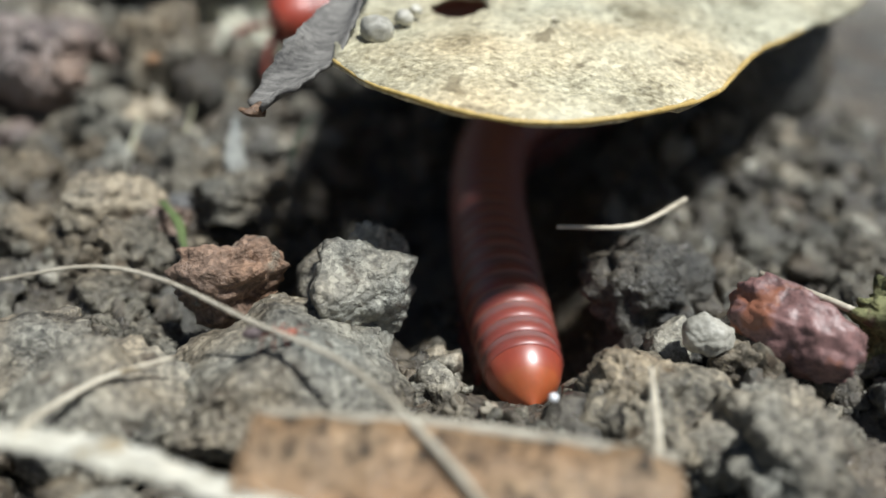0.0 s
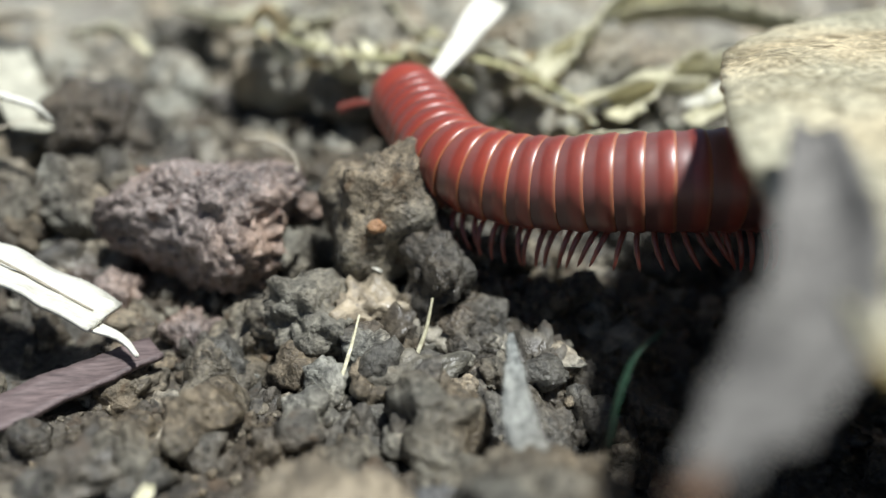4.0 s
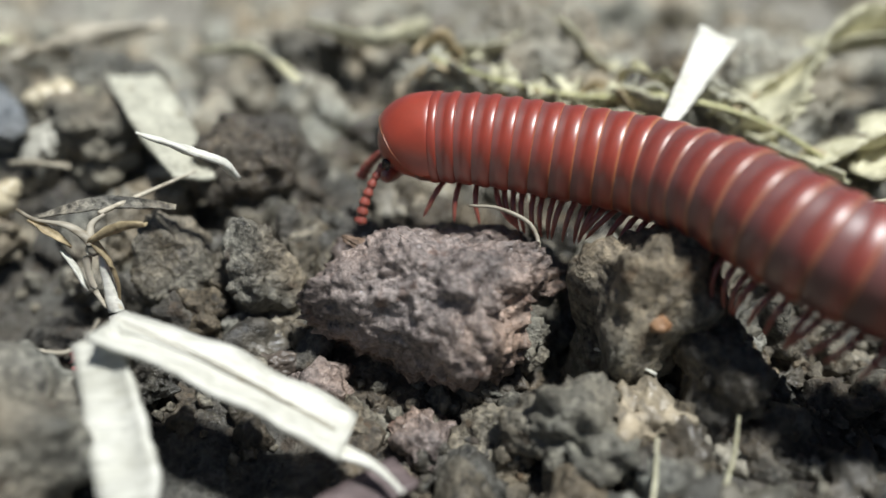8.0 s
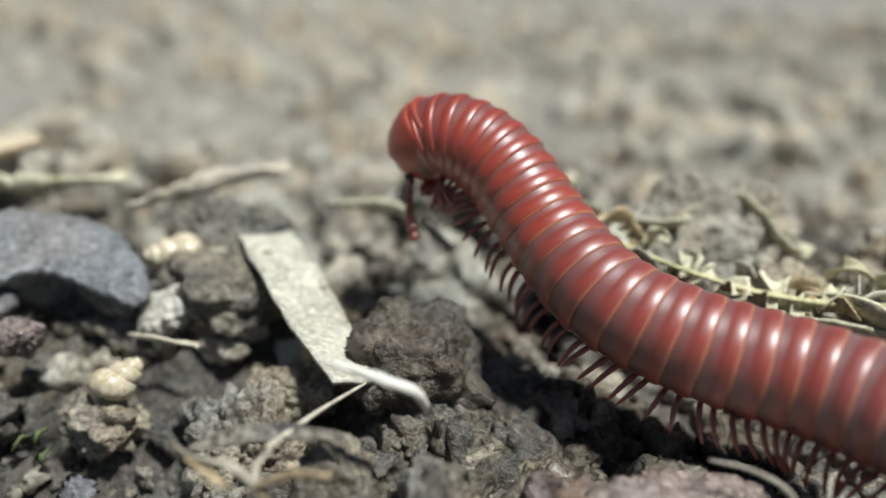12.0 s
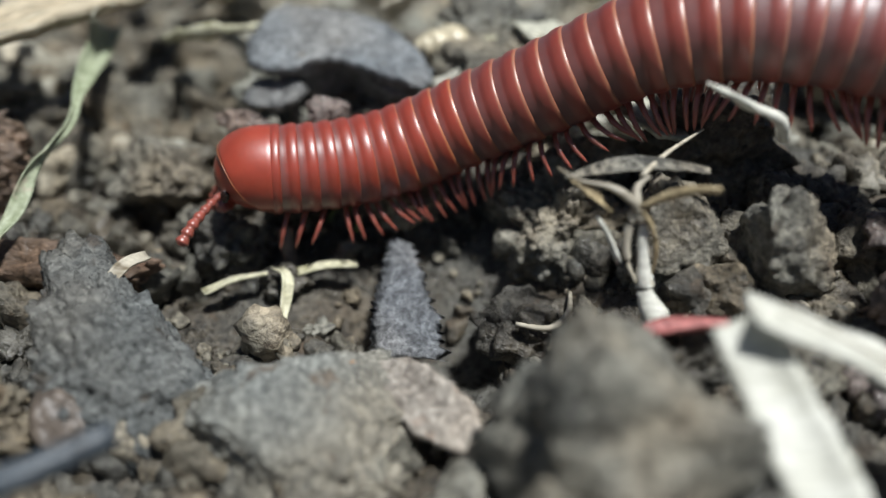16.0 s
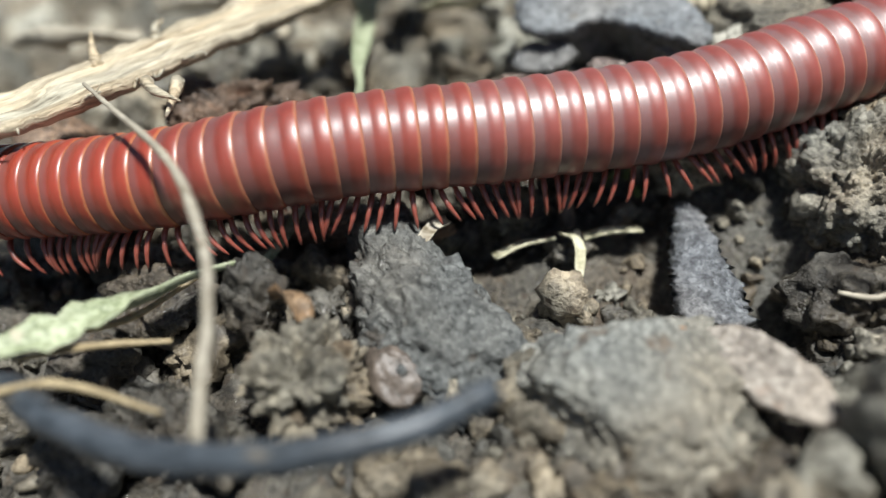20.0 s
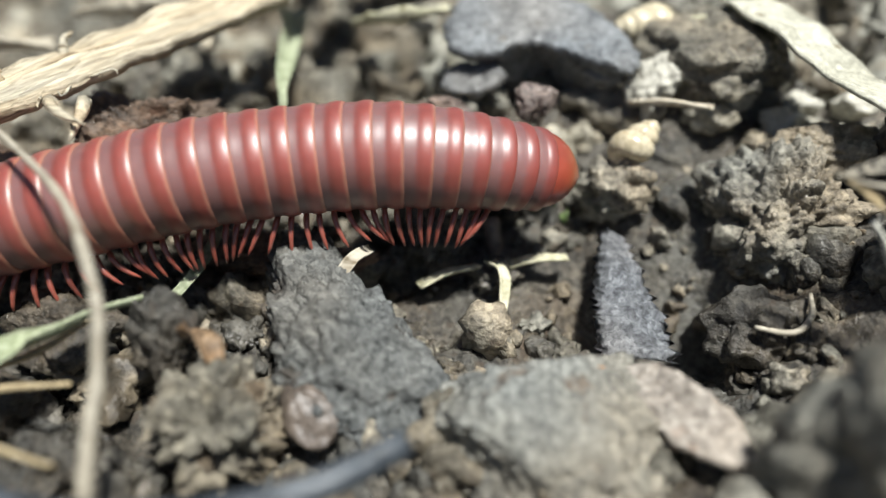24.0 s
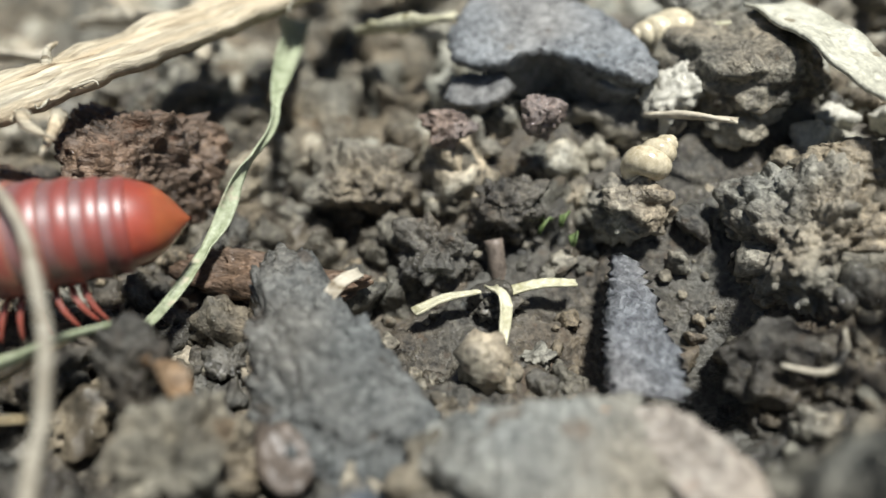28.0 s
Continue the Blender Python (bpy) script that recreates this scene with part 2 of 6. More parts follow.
def cuticle(name, stops, rough=0.3, coat=0.9, flank=0.0):
    """Shiny millipede skin, banded from front to back along the ring's own axis."""
    m, nt, bsdf = shader(name)
    at = nt.nodes.new("ShaderNodeTexCoord")
    split = nt.nodes.new("ShaderNodeSeparateXYZ")
    nt.links.new(at.outputs["Object"], split.inputs[0])
    info = nt.nodes.new("ShaderNodeObjectInfo")
    grain = node(nt, "ShaderNodeTexNoise", Scale=1500.0, Detail=3.0)
    nt.links.new(at.outputs["Object"], grain.inputs["Vector"])
    along = nt.nodes.new("ShaderNodeMapRange")
    along.inputs[1].default_value, along.inputs[2].default_value = -1.1 * MM, 1.1 * MM
    nt.links.new(split.outputs[0], along.inputs[0])
    wob = nt.nodes.new("ShaderNodeMath")
    wob.operation = "MULTIPLY_ADD"
    wob.inputs[1].default_value = 0.07
    nt.links.new(grain.outputs[0], wob.inputs[0])
    nt.links.new(along.outputs[0], wob.inputs[2])
    colour = ramp(nt, wob.outputs[0], stops)
    if flank:
        # a dusky pore mark on each flank of the ring's front half, widened to paint in flank shade
        low = nt.nodes.new("ShaderNodeMapRange")
        low.inputs[1].default_value, low.inputs[2].default_value = 0.6 * MM, -0.5 * MM
        nt.links.new(split.outputs[2], low.inputs[0])
        high = nt.nodes.new("ShaderNodeMapRange")
        high.inputs[1].default_value, high.inputs[2].default_value = -2.8 * MM, -1.8 * MM
        nt.links.new(split.outputs[2], high.inputs[0])
        fore = nt.nodes.new("ShaderNodeMapRange")
        fore.inputs[1].default_value, fore.inputs[2].default_value = 0.35, 0.6
        nt.links.new(wob.outputs[0], fore.inputs[0])
        spot = low.outputs[0]
        for other in (high.outputs[0], fore.outputs[0]):
            times = nt.nodes.new("ShaderNodeMath")
            times.operation = "MULTIPLY"
            nt.links.new(spot, times.inputs[0])
            nt.links.new(other, times.inputs[1])
            spot = times.outputs[0]
        faint = nt.nodes.new("ShaderNodeMath")
        faint.operation = "MULTIPLY"
        faint.inputs[1].default_value = flank
        nt.links.new(spot, faint.inputs[0])
        colour = mixed(nt, faint.outputs[0], colour, (0.085, 0.036, 0.036))
    fleck = node(nt, "ShaderNodeTexNoise", Scale=600.0, Detail=4.0)
    nt.links.new(at.outputs["Object"], fleck.inputs["Vector"])
    dull = ramp(nt, fleck.outputs[0], [(0.35, (0.8, 0.8, 0.8)), (0.7, (1.1, 1.1, 1.1))])
    nt.links.new(mixed(nt, 1.0, colour, dull, "MULTIPLY"), bsdf.inputs["Base Color"])
    bsdf.inputs["Roughness"].default_value = rough
    bsdf.inputs["Specular IOR Level"].default_value = 0.75
    bsdf.inputs["Subsurface Weight"].default_value = 0.12
    bsdf.inputs["Subsurface Radius"].default_value = (1.0, 0.22, 0.12)
    bsdf.inputs["Subsurface Scale"].default_value = 0.7 * MM
    bsdf.inputs["Coat Weight"].default_value = coat
    bsdf.inputs["Coat Roughness"].default_value = 0.4
    relief = node(nt, "ShaderNodeBump", Strength=0.12, Distance=0.1 * MM)
    nt.links.new(grain.outputs[0], relief.inputs["Height"])
    nt.links.new(relief.outputs[0], bsdf.inputs["Normal"])
    return m


RINGSKIN = cuticle("banded_ring_skin", [(0.0, (0.42, 0.18, 0.125)), (0.12, (0.39, 0.155, 0.1)), (0.18, (0.29, 0.06, 0.043)), (0.46, (0.275, 0.06, 0.044)), (0.62, (0.245, 0.108, 0.098)), (1.0, (0.235, 0.11, 0.1))], 0.46, 1.0, 0.6)
MIDSKIN = cuticle("rusty_ring_skin", [(0.0, (0.45, 0.17, 0.09)), (0.13, (0.4, 0.14, 0.07)), (0.19, (0.3, 0.052, 0.031)), (0.5, (0.28, 0.051, 0.032)), (0.64, (0.235, 0.08, 0.067)), (1.0, (0.225, 0.082, 0.07))], 0.42, 1.0, 0.5)
FRONTSKIN = cuticle("red_front_skin", [(0.0, (0.5, 0.19, 0.08)), (0.17, (0.47, 0.15, 0.06)), (0.215, (0.36, 0.053, 0.026)), (0.52, (0.335, 0.05, 0.026)), (0.66, (0.26, 0.08, 0.064)), (1.0, (0.25, 0.082, 0.066))], 0.36, 0.9, 0.35)
HEADSKIN = cuticle("red_head_skin", [(0.0, (0.41, 0.056, 0.024)), (1.0, (0.39, 0.052, 0.022))], 0.4)
TAILSKIN = cuticle("orange_tail_skin", [(0.0, (0.46, 0.12, 0.036)), (0.1, (0.42, 0.085, 0.034)), (0.4, (0.38, 0.066, 0.034)), (1.0, (0.34, 0.06, 0.034))], 0.38)
RIMSKIN = cuticle("orange_rim_skin", [(0.0, (0.5, 0.16, 0.06)), (1.0, (0.5, 0.15, 0.06))])
LEGSKIN = cuticle("red_leg_skin", [(0.0, (0.3, 0.08, 0.055)), (1.0, (0.34, 0.09, 0.062))], 0.32, 0.4)
DEW = surface("dew_drop", (0.75, 0.78, 0.8), (0.9, 0.92, 0.94), rough=0.05, bump=0.0, sheen=0.5, vary=0.0, grit=0.0)
EYE = surface("dark_eye", (0.01, 0.006, 0.005), (0.03, 0.015, 0.012), rough=0.25, bump=0.2, sheen=0.5)


# damp dark soil near the track; stronger light further away painted as paler soil
GROUND = DARKCLOD.copy()
GROUND.name = "damp_to_dry_ground"
nt = GROUND.node_tree
bsdf = nt.nodes["Principled BSDF"]
damp = bsdf.inputs["Base Color"].links[0].from_socket
at = nt.nodes.new("ShaderNodeTexCoord")
split = nt.nodes.new("ShaderNodeSeparateXYZ")
nt.links.new(at.outputs["Object"], split.inputs[0])
blot = node(nt, "ShaderNodeTexNoise", Scale=60.0, Detail=4.0)
nt.links.new(at.outputs["Object"], blot.inputs["Vector"])
edge = nt.nodes.new("ShaderNodeMath")
edge.operation = "MULTIPLY_ADD"
edge.inputs[1].default_value = 0.05
nt.links.new(blot.outputs[0], edge.inputs[0])
nt.links.new(split.outputs[1], edge.inputs[2])
dry = nt.nodes.new("ShaderNodeMapRange")
dry.inputs[1].default_value, dry.inputs[2].default_value = 0.125, 0.155
nt.links.new(edge.outputs[0], dry.inputs[0])
grit = node(nt, "ShaderNodeTexNoise", Scale=300.0, Detail=6.0)
nt.links.new(at.outputs["Object"], grit.inputs["Vector"])
pale = ramp(nt, grit.outputs[0], [(0.35, (0.18, 0.167, 0.133)), (0.65, (0.43, 0.405, 0.34))])
nt.links.new(mixed(nt, dry.outputs[0], damp, pale), bsdf.inputs["Base Color"])


# ---- mesh helpers (millimetres) ----
def part(name, bm, material, parent=None, label="", at=None, smooth=True):
    """Links a bmesh drawn in millimetres as one mesh object, as a part of parent where one is given."""
    bmesh.ops.scale(bm, vec=(MM, MM, MM), verts=bm.verts)
    bmesh.ops.recalc_face_normals(bm, faces=bm.faces)
    me = bpy.data.meshes.new(name)
    bm.to_mesh(me)
    bm.free()
    for p in me.polygons:
        p.use_smooth = smooth
    me.materials.append(material)
    ob = new(name, me)
    if parent is not None:
        ob.parent = parent
    if at is not None:
        ob.matrix_basis = at
    return tagged(ob, label)


def thing(name, label, category, at=None, group="", kind=""):
    ob = new(name)
    ob.empty_display_size = 0.002
    if at is not None:
        ob.matrix_basis = at
    return tagged(ob, label, category, group, kind)


def spline(points, step=0.5):
    """A smooth line through points, in even steps."""
    p = np.array(points, float)
    if len(p) > 2:
        q = np.vstack([2 * p[0] - p[1], p, 2 * p[-1] - p[-2]])
        out = []
        for a, b, c, d in zip(q, q[1:], q[2:], q[3:]):
            for u in np.linspace(0, 1, 12, endpoint=False):
                out.append(0.5 * (2 * b + (c - a) * u + (2 * a - 5 * b + 4 * c - d) * u * u + (3 * b - a - 3 * c + d) * u**3))
        p = np.array(out + [p[-1]])
    far = np.r_[0, np.cumsum(np.linalg.norm(np.diff(p, axis=0), axis=1))]
    n = max(2, int(far[-1] / step) + 1)
    s = np.linspace(0, far[-1], n)
    return np.stack([np.interp(s, far, p[:, k]) for k in range(3)], 1)


def tube(points, radii, seg=8, step=0.5, wob=0.0, flat=1.0, seed=0):
    """A round or flattened stalk along points, with radii spread evenly along it."""
    line = spline(points, step)
    n = len(line)
    r = np.interp(np.linspace(0, 1, n), np.linspace(0, 1, len(radii)), radii)
    bm = bmesh.new()
    rings = []
    for k, c in enumerate(line):
        t = line[min(k + 1, n - 1)] - line[max(k - 1, 0)]
        t = t / np.linalg.norm(t)
        side = np.cross(t, (0, 0, 1)) if abs(t[2]) < 0.95 else np.cross(t, (0, 1, 0))
        side /= np.linalg.norm(side)
        up = np.cross(side, t)
        ring = []
        for j in range(seg):
            a = 2 * math.pi * j / seg
            rr = r[k] * (1 + wob * noise.noise(Vector((k * step * 0.8 + seed, math.cos(a) * 1.2, math.sin(a) * 1.2))))
            ring.append(bm.verts.new(c + rr * (math.cos(a) * side + flat * math.sin(a) * up)))
        rings.append(ring)
    for a, b in zip(rings, rings[1:]):
        for j in range(seg):
            bm.faces.new((a[j], a[(j + 1) % seg], b[(j + 1) % seg], b[j]))
    bm.faces.new(rings[0][::-1])
    bm.faces.new(rings[-1])
    return bm


def ribbon(points, widths, thick=0.25, twist=(0, 0), curl=0.0, rag=0.15, seed=0, step=0.5, across=6, groove=0.0):
    """A flat blade along points: widths and twist (degrees) spread along it, curled across, with ragged edges."""
    line = spline(points, step)
    n = len(line)
    w = np.interp(np.linspace(0, 1, n), np.linspace(0, 1, len(widths)), widths)
    tw = np.radians(np.interp(np.linspace(0, 1, n), np.linspace(0, 1, len(twist)), twist))
    bm = bmesh.new()
    top, low = [], []
    for k, c in enumerate(line):
        t = line[min(k + 1, n - 1)] - line[max(k - 1, 0)]
        t = t / np.linalg.norm(t)
        side = np.cross(t, (0, 0, 1)) if abs(t[2]) < 0.95 else np.cross(t, (0, 1, 0))
        side /= np.linalg.norm(side)
        up = np.cross(side, t)
        side, up = math.cos(tw[k]) * side + math.sin(tw[k]) * up, math.cos(tw[k]) * up - math.sin(tw[k]) * side
        a, b = [], []
        for j in range(across + 1):
            v = 2 * j / across - 1
            edge = 1 + rag * noise.noise(Vector((k * step * 1.1 + 7 * seed, 3 * (v > 0) + seed, 0))) * abs(v)
            p = c + side * (v * w[k] / 2 * edge) + up * (curl * w[k] * v * v + 0.08 * w[k] * noise.noise(Vector((k * step * 0.4, v, seed))))
            p = p + up * groove * (noise.noise(Vector((k * step * 0.06, v * 4.5, seed))) + 0.6 * noise.noise(Vector((k * step * 0.15, v * 11, seed + 2))))
            a.append(bm.verts.new(p + up * thick / 2))
            b.append(bm.verts.new(p - up * thick / 2))
        top.append(a)
        low.append(b)
    for k in range(n - 1):
        for j in range(across):
            bm.faces.new((top[k][j], top[k][j + 1], top[k + 1][j + 1], top[k + 1][j]))
            bm.faces.new((low[k][j + 1], low[k][j], low[k + 1][j], low[k + 1][j + 1]))
        for j in (0, across):
            bm.faces.new((top[k][j], top[k + 1][j], low[k + 1][j], low[k][j]))
    for k in (0, n - 1):
        for j in range(across):
            bm.faces.new((top[k][j], top[k][j + 1], low[k][j + 1], low[k][j]))
    return bm


def turned(profile, seg=40, low=0.85):
    """A body of revolution about x, flattened below."""
    bm = bmesh.new()
    rows = []
    for x, r in profile:
        row = []
        for j in range(seg):
            a = 2 * math.pi * j / seg
            z = r * math.cos(a)
            row.append(bm.verts.new((x, r * math.sin(a), z if z > 0 else z * low)))
        rows.append(row)
    for a, b in zip(rows, rows[1:]):
        for j in range(seg):
            bm.faces.new((a[j], b[j], b[(j + 1) % seg], a[(j + 1) % seg]))
    bm.faces.new(rows[0])
    bm.faces.new(rows[-1][::-1])
    return bm


def lump(size, seed=0, rough=0.3, cuts=5, fine=0.06, detail=3, flat=0.8, crumb=None):
    """A clod or stone: a ball cut by planes, swollen and pitted by noise and split into crumbs, of the given half sizes."""
    crumb = (0.0 if fine < 0.05 else 3.0 * fine) if crumb is None else crumb
    rnd = random.Random(seed)
    bm = bmesh.new()
    bmesh.ops.create_icosphere(bm, subdivisions=detail, radius=1)
    planes = []
    for _ in range(cuts):
        n = Vector((rnd.gauss(0, 1), rnd.gauss(0, 1), rnd.gauss(0, 1))).normalized()
        planes.append((n, rnd.uniform(flat - 0.15, flat + 0.1)))
    off = Vector((rnd.uniform(-50, 50), rnd.uniform(-50, 50), rnd.uniform(-50, 50)))
    mean = sum(size) / 3
    for v in bm.verts:
        p = v.co.copy()
        for n, d in planes:
            over = p.dot(n) - d
            if over > 0:
                p -= n * over * 0.9
        q = Vector((p.x * size[0], p.y * size[1], p.z * size[2]))
        k = 1 + rough * noise.noise(p * 1.3 + off) + 0.42 * rough * noise.noise(p * 2.7 + off)
        k += fine * (1.2 * noise.noise(q * 1.1 + off) + 2.6 * (abs(noise.noise(q * 0.9 - off)) - 0.22) + 1.7 * (abs(noise.noise(q * 2.1 + off)) - 0.22) + 0.5 * noise.noise(q * 4.2 + off)) * min(2.0, 3.0 / mean)
        if crumb:
            for scale, share in ((0.62, 1.0), (1.5, 0.5)):
                near = noise.voronoi(q * scale + off)[0]
                k += crumb * share * (min(0.55, near[1] - near[0]) - 0.22) / mean
        v.co = q * k
    return bm


# ---- the way of the millipede (millimetres, from the head back) ----
BODY = 90.0
def lengths(line):
    return np.r_[0, np.cumsum(np.linalg.norm(np.diff(line, axis=0), axis=1))]


def sampled(line, s):
    """Places at the lengths s along a line, going on straight past its end."""
    far = lengths(line)
    out = np.stack([np.interp(s, far, line[:, k]) for k in range(3)], 1)
    over = np.maximum(np.asarray(s) - far[-1], 0)[:, None]
    last = line[-1] - line[-4]
    return out + over * last / np.linalg.norm(last)


STEPS = np.arange(0, BODY + 0.1, 1.0)
BENDS = []


def bend(t, points):
    """The body's middle line at t, from the head's tip back to the tail's."""
    BENDS.append((t, sampled(spline(points, 0.4), STEPS)))


bend(0.0, [(2.0, 75.5, 6.0), (8.0, 75.7, 6.0), (13.9, 76.5, 6.0), (19.8, 77.7, 6.0), (25.6, 77.2, 6.0), (31.6, 75.4, 6.1), (36.2, 70.0, 5.7), (34.8, 64.4, 3.9), (28.9, 63.2, 1.2), (24.1, 61.9, -1.1), (21.2, 57.4, -2.5), (19.3, 51.8, -3.5), (18.0, 45.8, -4.0), (17.0, 41.2, -3.9), (16.3, 35.9, -4.0), (15.6, 30.9, -4.2)])
bend(1.0, [(-0.5, 71.0, 6.0), (5.5, 71.6, 6.0), (11.1, 73.4, 6.0), (16.5, 75.9, 6.0), (22.3, 76.8, 6.0), (28.1, 75.5, 6.1), (34.2, 73.2, 5.8), (36.2, 67.5, 4.3), (31.5, 64.0, 1.6), (26.2, 63.0, -0.9), (23.5, 58.5, -2.3), (21.3, 53.2, -3.4), (19.4, 47.6, -3.6), (17.9, 42.3, -4.0), (16.7, 37.0, -3.9), (15.4, 32.0, -4.1)])
bend(2.0, [(-5.5, 77.6, 6.0), (0.5, 74.6, 5.9), (6.3, 73.2, 5.5), (12.1, 74.5, 5.6), (18.1, 75.7, 5.4), (24.2, 75.9, 5.3), (30.1, 74.4, 5.1), (33.9, 70.2, 4.0), (34.0, 64.8, 1.8), (30.9, 60.7, -0.8), (27.1, 56.7, -3.0), (24.5, 51.5, -4.1), (22.1, 46.1, -4.0), (19.9, 39.9, -4.3), (17.9, 33.8, -4.0), (15.9, 27.8, -3.5)])
bend(3.0, [(-2.8, 82.8, 6.7), (-4.0, 76.9, 6.5), (-1.1, 72.1, 6.0), (4.8, 71.0, 5.8), (10.7, 70.4, 6.5), (16.6, 71.0, 6.6), (22.5, 72.3, 6.5), (28.4, 72.4, 6.2), (32.0, 67.9, 5.5), (32.3, 62.1, 5.0), (29.5, 56.8, 5.0), (25.0, 52.9, 5.0), (20.4, 49.1, 5.0), (17.1, 44.1, 5.0), (14.4, 38.7, 5.0), (11.6, 33.4, 5.0)])
bend(3.5, [(-4.7, 84.8, 8.3), (-3.5, 78.9, 6.8), (-1.3, 73.6, 5.3), (4.3, 71.8, 5.0), (10.1, 70.6, 6.2), (16.0, 70.1, 6.4), (21.9, 71.2, 6.3), (27.6, 72.4, 6.1), (31.8, 69.0, 5.5), (32.6, 63.2, 5.0), (30.3, 57.8, 5.0), (26.1, 53.5, 5.0), (21.5, 49.6, 5.0), (16.9, 45.8, 5.0), (12.0, 42.2, 5.0), (7.2, 38.6, 5.0)])
bend(4.5, [(-8.6, 91.8, 7.7), (-6.2, 85.9, 7.4), (-4.6, 79.8, 6.8), (-1.2, 75.3, 6.4), (3.2, 71.4, 6.7), (8.5, 68.8, 7.5), (14.5, 69.4, 6.7), (20.3, 70.4, 5.9), (25.6, 72.1, 5.9), (30.4, 70.9, 5.8), (32.1, 65.4, 5.2), (33.8, 59.9, 4.6), (36.0, 54.2, 4.0), (38.1, 48.4, 3.4), (40.1, 42.9, 2.8), (42.2, 37.3, 2.2)])
bend(5.5, [(-12.6, 94.6, 5.4), (-8.6, 89.7, 6.6), (-6.3, 83.6, 7.2), (-3.9, 78.4, 7.4), (-0.8, 73.3, 7.3), (3.9, 69.8, 7.4), (9.9, 68.8, 7.8), (15.7, 67.2, 8.1), (21.4, 65.6, 8.4), (27.1, 64.0, 8.8), (32.7, 62.5, 9.1), (38.4, 61.0, 9.4), (44.1, 59.5, 9.7), (49.9, 58.1, 9.9), (55.6, 56.6, 10.2), (61.3, 55.2, 10.5)])
bend(6.0, [(-15.3, 92.8, 6.5), (-10.5, 89.8, 7.9), (-7.2, 84.8, 7.8), (-3.7, 80.0, 7.8), (-1.1, 74.6, 7.2), (3.0, 70.5, 7.1), (8.8, 68.9, 7.5), (14.5, 67.1, 7.8), (20.2, 65.1, 8.0), (25.9, 63.3, 8.1), (31.7, 61.8, 8.3), (37.5, 60.5, 8.5), (43.4, 59.2, 8.6), (49.2, 57.9, 8.7), (55.1, 56.6, 8.9), (61.0, 55.4, 9.0)])
bend(6.5, [(-18.2, 89.0, 9.2), (-12.6, 88.3, 9.6), (-7.9, 85.0, 8.6), (-4.6, 80.1, 8.6), (-1.9, 74.8, 8.1), (2.2, 70.9, 7.3), (7.6, 68.5, 7.4), (13.4, 66.8, 7.3), (19.1, 65.1, 7.2), (24.8, 63.4, 7.2), (30.5, 61.7, 7.1), (36.2, 60.1, 6.9), (41.9, 58.5, 6.8), (47.6, 56.9, 6.7), (53.3, 55.3, 6.5), (59.0, 53.7, 6.4)])
bend(7.0, [(-20.3, 88.2, 10.0), (-14.5, 86.8, 9.9), (-9.8, 83.3, 9.1), (-6.5, 78.4, 9.6), (-3.0, 73.6, 9.1), (1.8, 70.3, 7.7), (7.3, 68.0, 7.4), (13.1, 66.6, 7.3), (19.0, 65.4, 7.3), (24.9, 64.3, 7.2), (30.8, 63.1, 7.2), (36.7, 62.0, 7.1), (42.6, 60.8, 7.0), (48.5, 59.7, 6.9), (54.3, 58.5, 6.8), (60.2, 57.4, 6.7)])
bend(8.0, [(-23.9, 87.0, 8.9), (-18.1, 85.5, 9.4), (-12.5, 83.6, 9.1), (-7.2, 80.8, 9.0), (-3.8, 75.9, 9.1), (-0.5, 71.1, 8.2), (4.8, 68.5, 7.4), (10.7, 67.5, 7.2), (16.6, 66.6, 7.0), (22.6, 65.8, 6.8), (28.5, 65.1, 6.5), (34.5, 64.5, 6.2), (40.4, 63.9, 5.8), (46.4, 63.2, 5.5), (52.3, 62.6, 5.1), (58.3, 62.0, 4.8)])
bend(9.0, [(-27.5, 93.9, 11.3), (-22.7, 90.4, 10.5), (-18.0, 87.0, 9.2), (-12.6, 84.5, 8.9), (-8.6, 80.2, 9.7), (-5.9, 74.8, 10.1), (-2.1, 70.4, 9.3), (3.4, 68.3, 8.3), (9.2, 67.0, 7.8), (15.1, 65.7, 7.4), (20.9, 64.3, 7.0), (26.7, 62.8, 6.7), (32.5, 61.3, 6.5), (38.3, 59.7, 6.2), (44.1, 58.2, 5.9), (49.9, 56.6, 5.6)])
bend(10.0, [(-28.9, 103.4, 11.1), (-26.2, 99.0, 13.9), (-23.9, 93.9, 12.1), (-20.6, 89.7, 9.5), (-15.3, 87.3, 8.2), (-9.5, 86.1, 7.4), (-4.9, 82.4, 7.9), (-2.7, 76.9, 8.5), (0.9, 72.2, 8.1), (5.8, 68.8, 7.5), (10.8, 65.6, 6.8), (15.9, 62.5, 6.1), (21.0, 59.4, 5.4), (26.1, 56.3, 4.6), (31.2, 53.2, 3.9), (36.2, 50.1, 3.2)])
bend(11.0, [(-24.7, 107.8, 14.9), (-24.2, 102.1, 16.2), (-23.8, 96.5, 14.1), (-22.2, 91.3, 11.8), (-18.4, 87.5, 9.5), (-12.8, 86.4, 7.7), (-7.1, 84.7, 7.9), (-3.9, 79.8, 8.7), (-0.9, 74.6, 8.6), (3.5, 70.7, 7.9), (8.3, 67.1, 7.2), (13.2, 63.7, 6.6), (18.2, 60.5, 5.9), (23.2, 57.2, 5.3), (28.2, 53.9, 4.7), (33.1, 50.6, 4.0)])
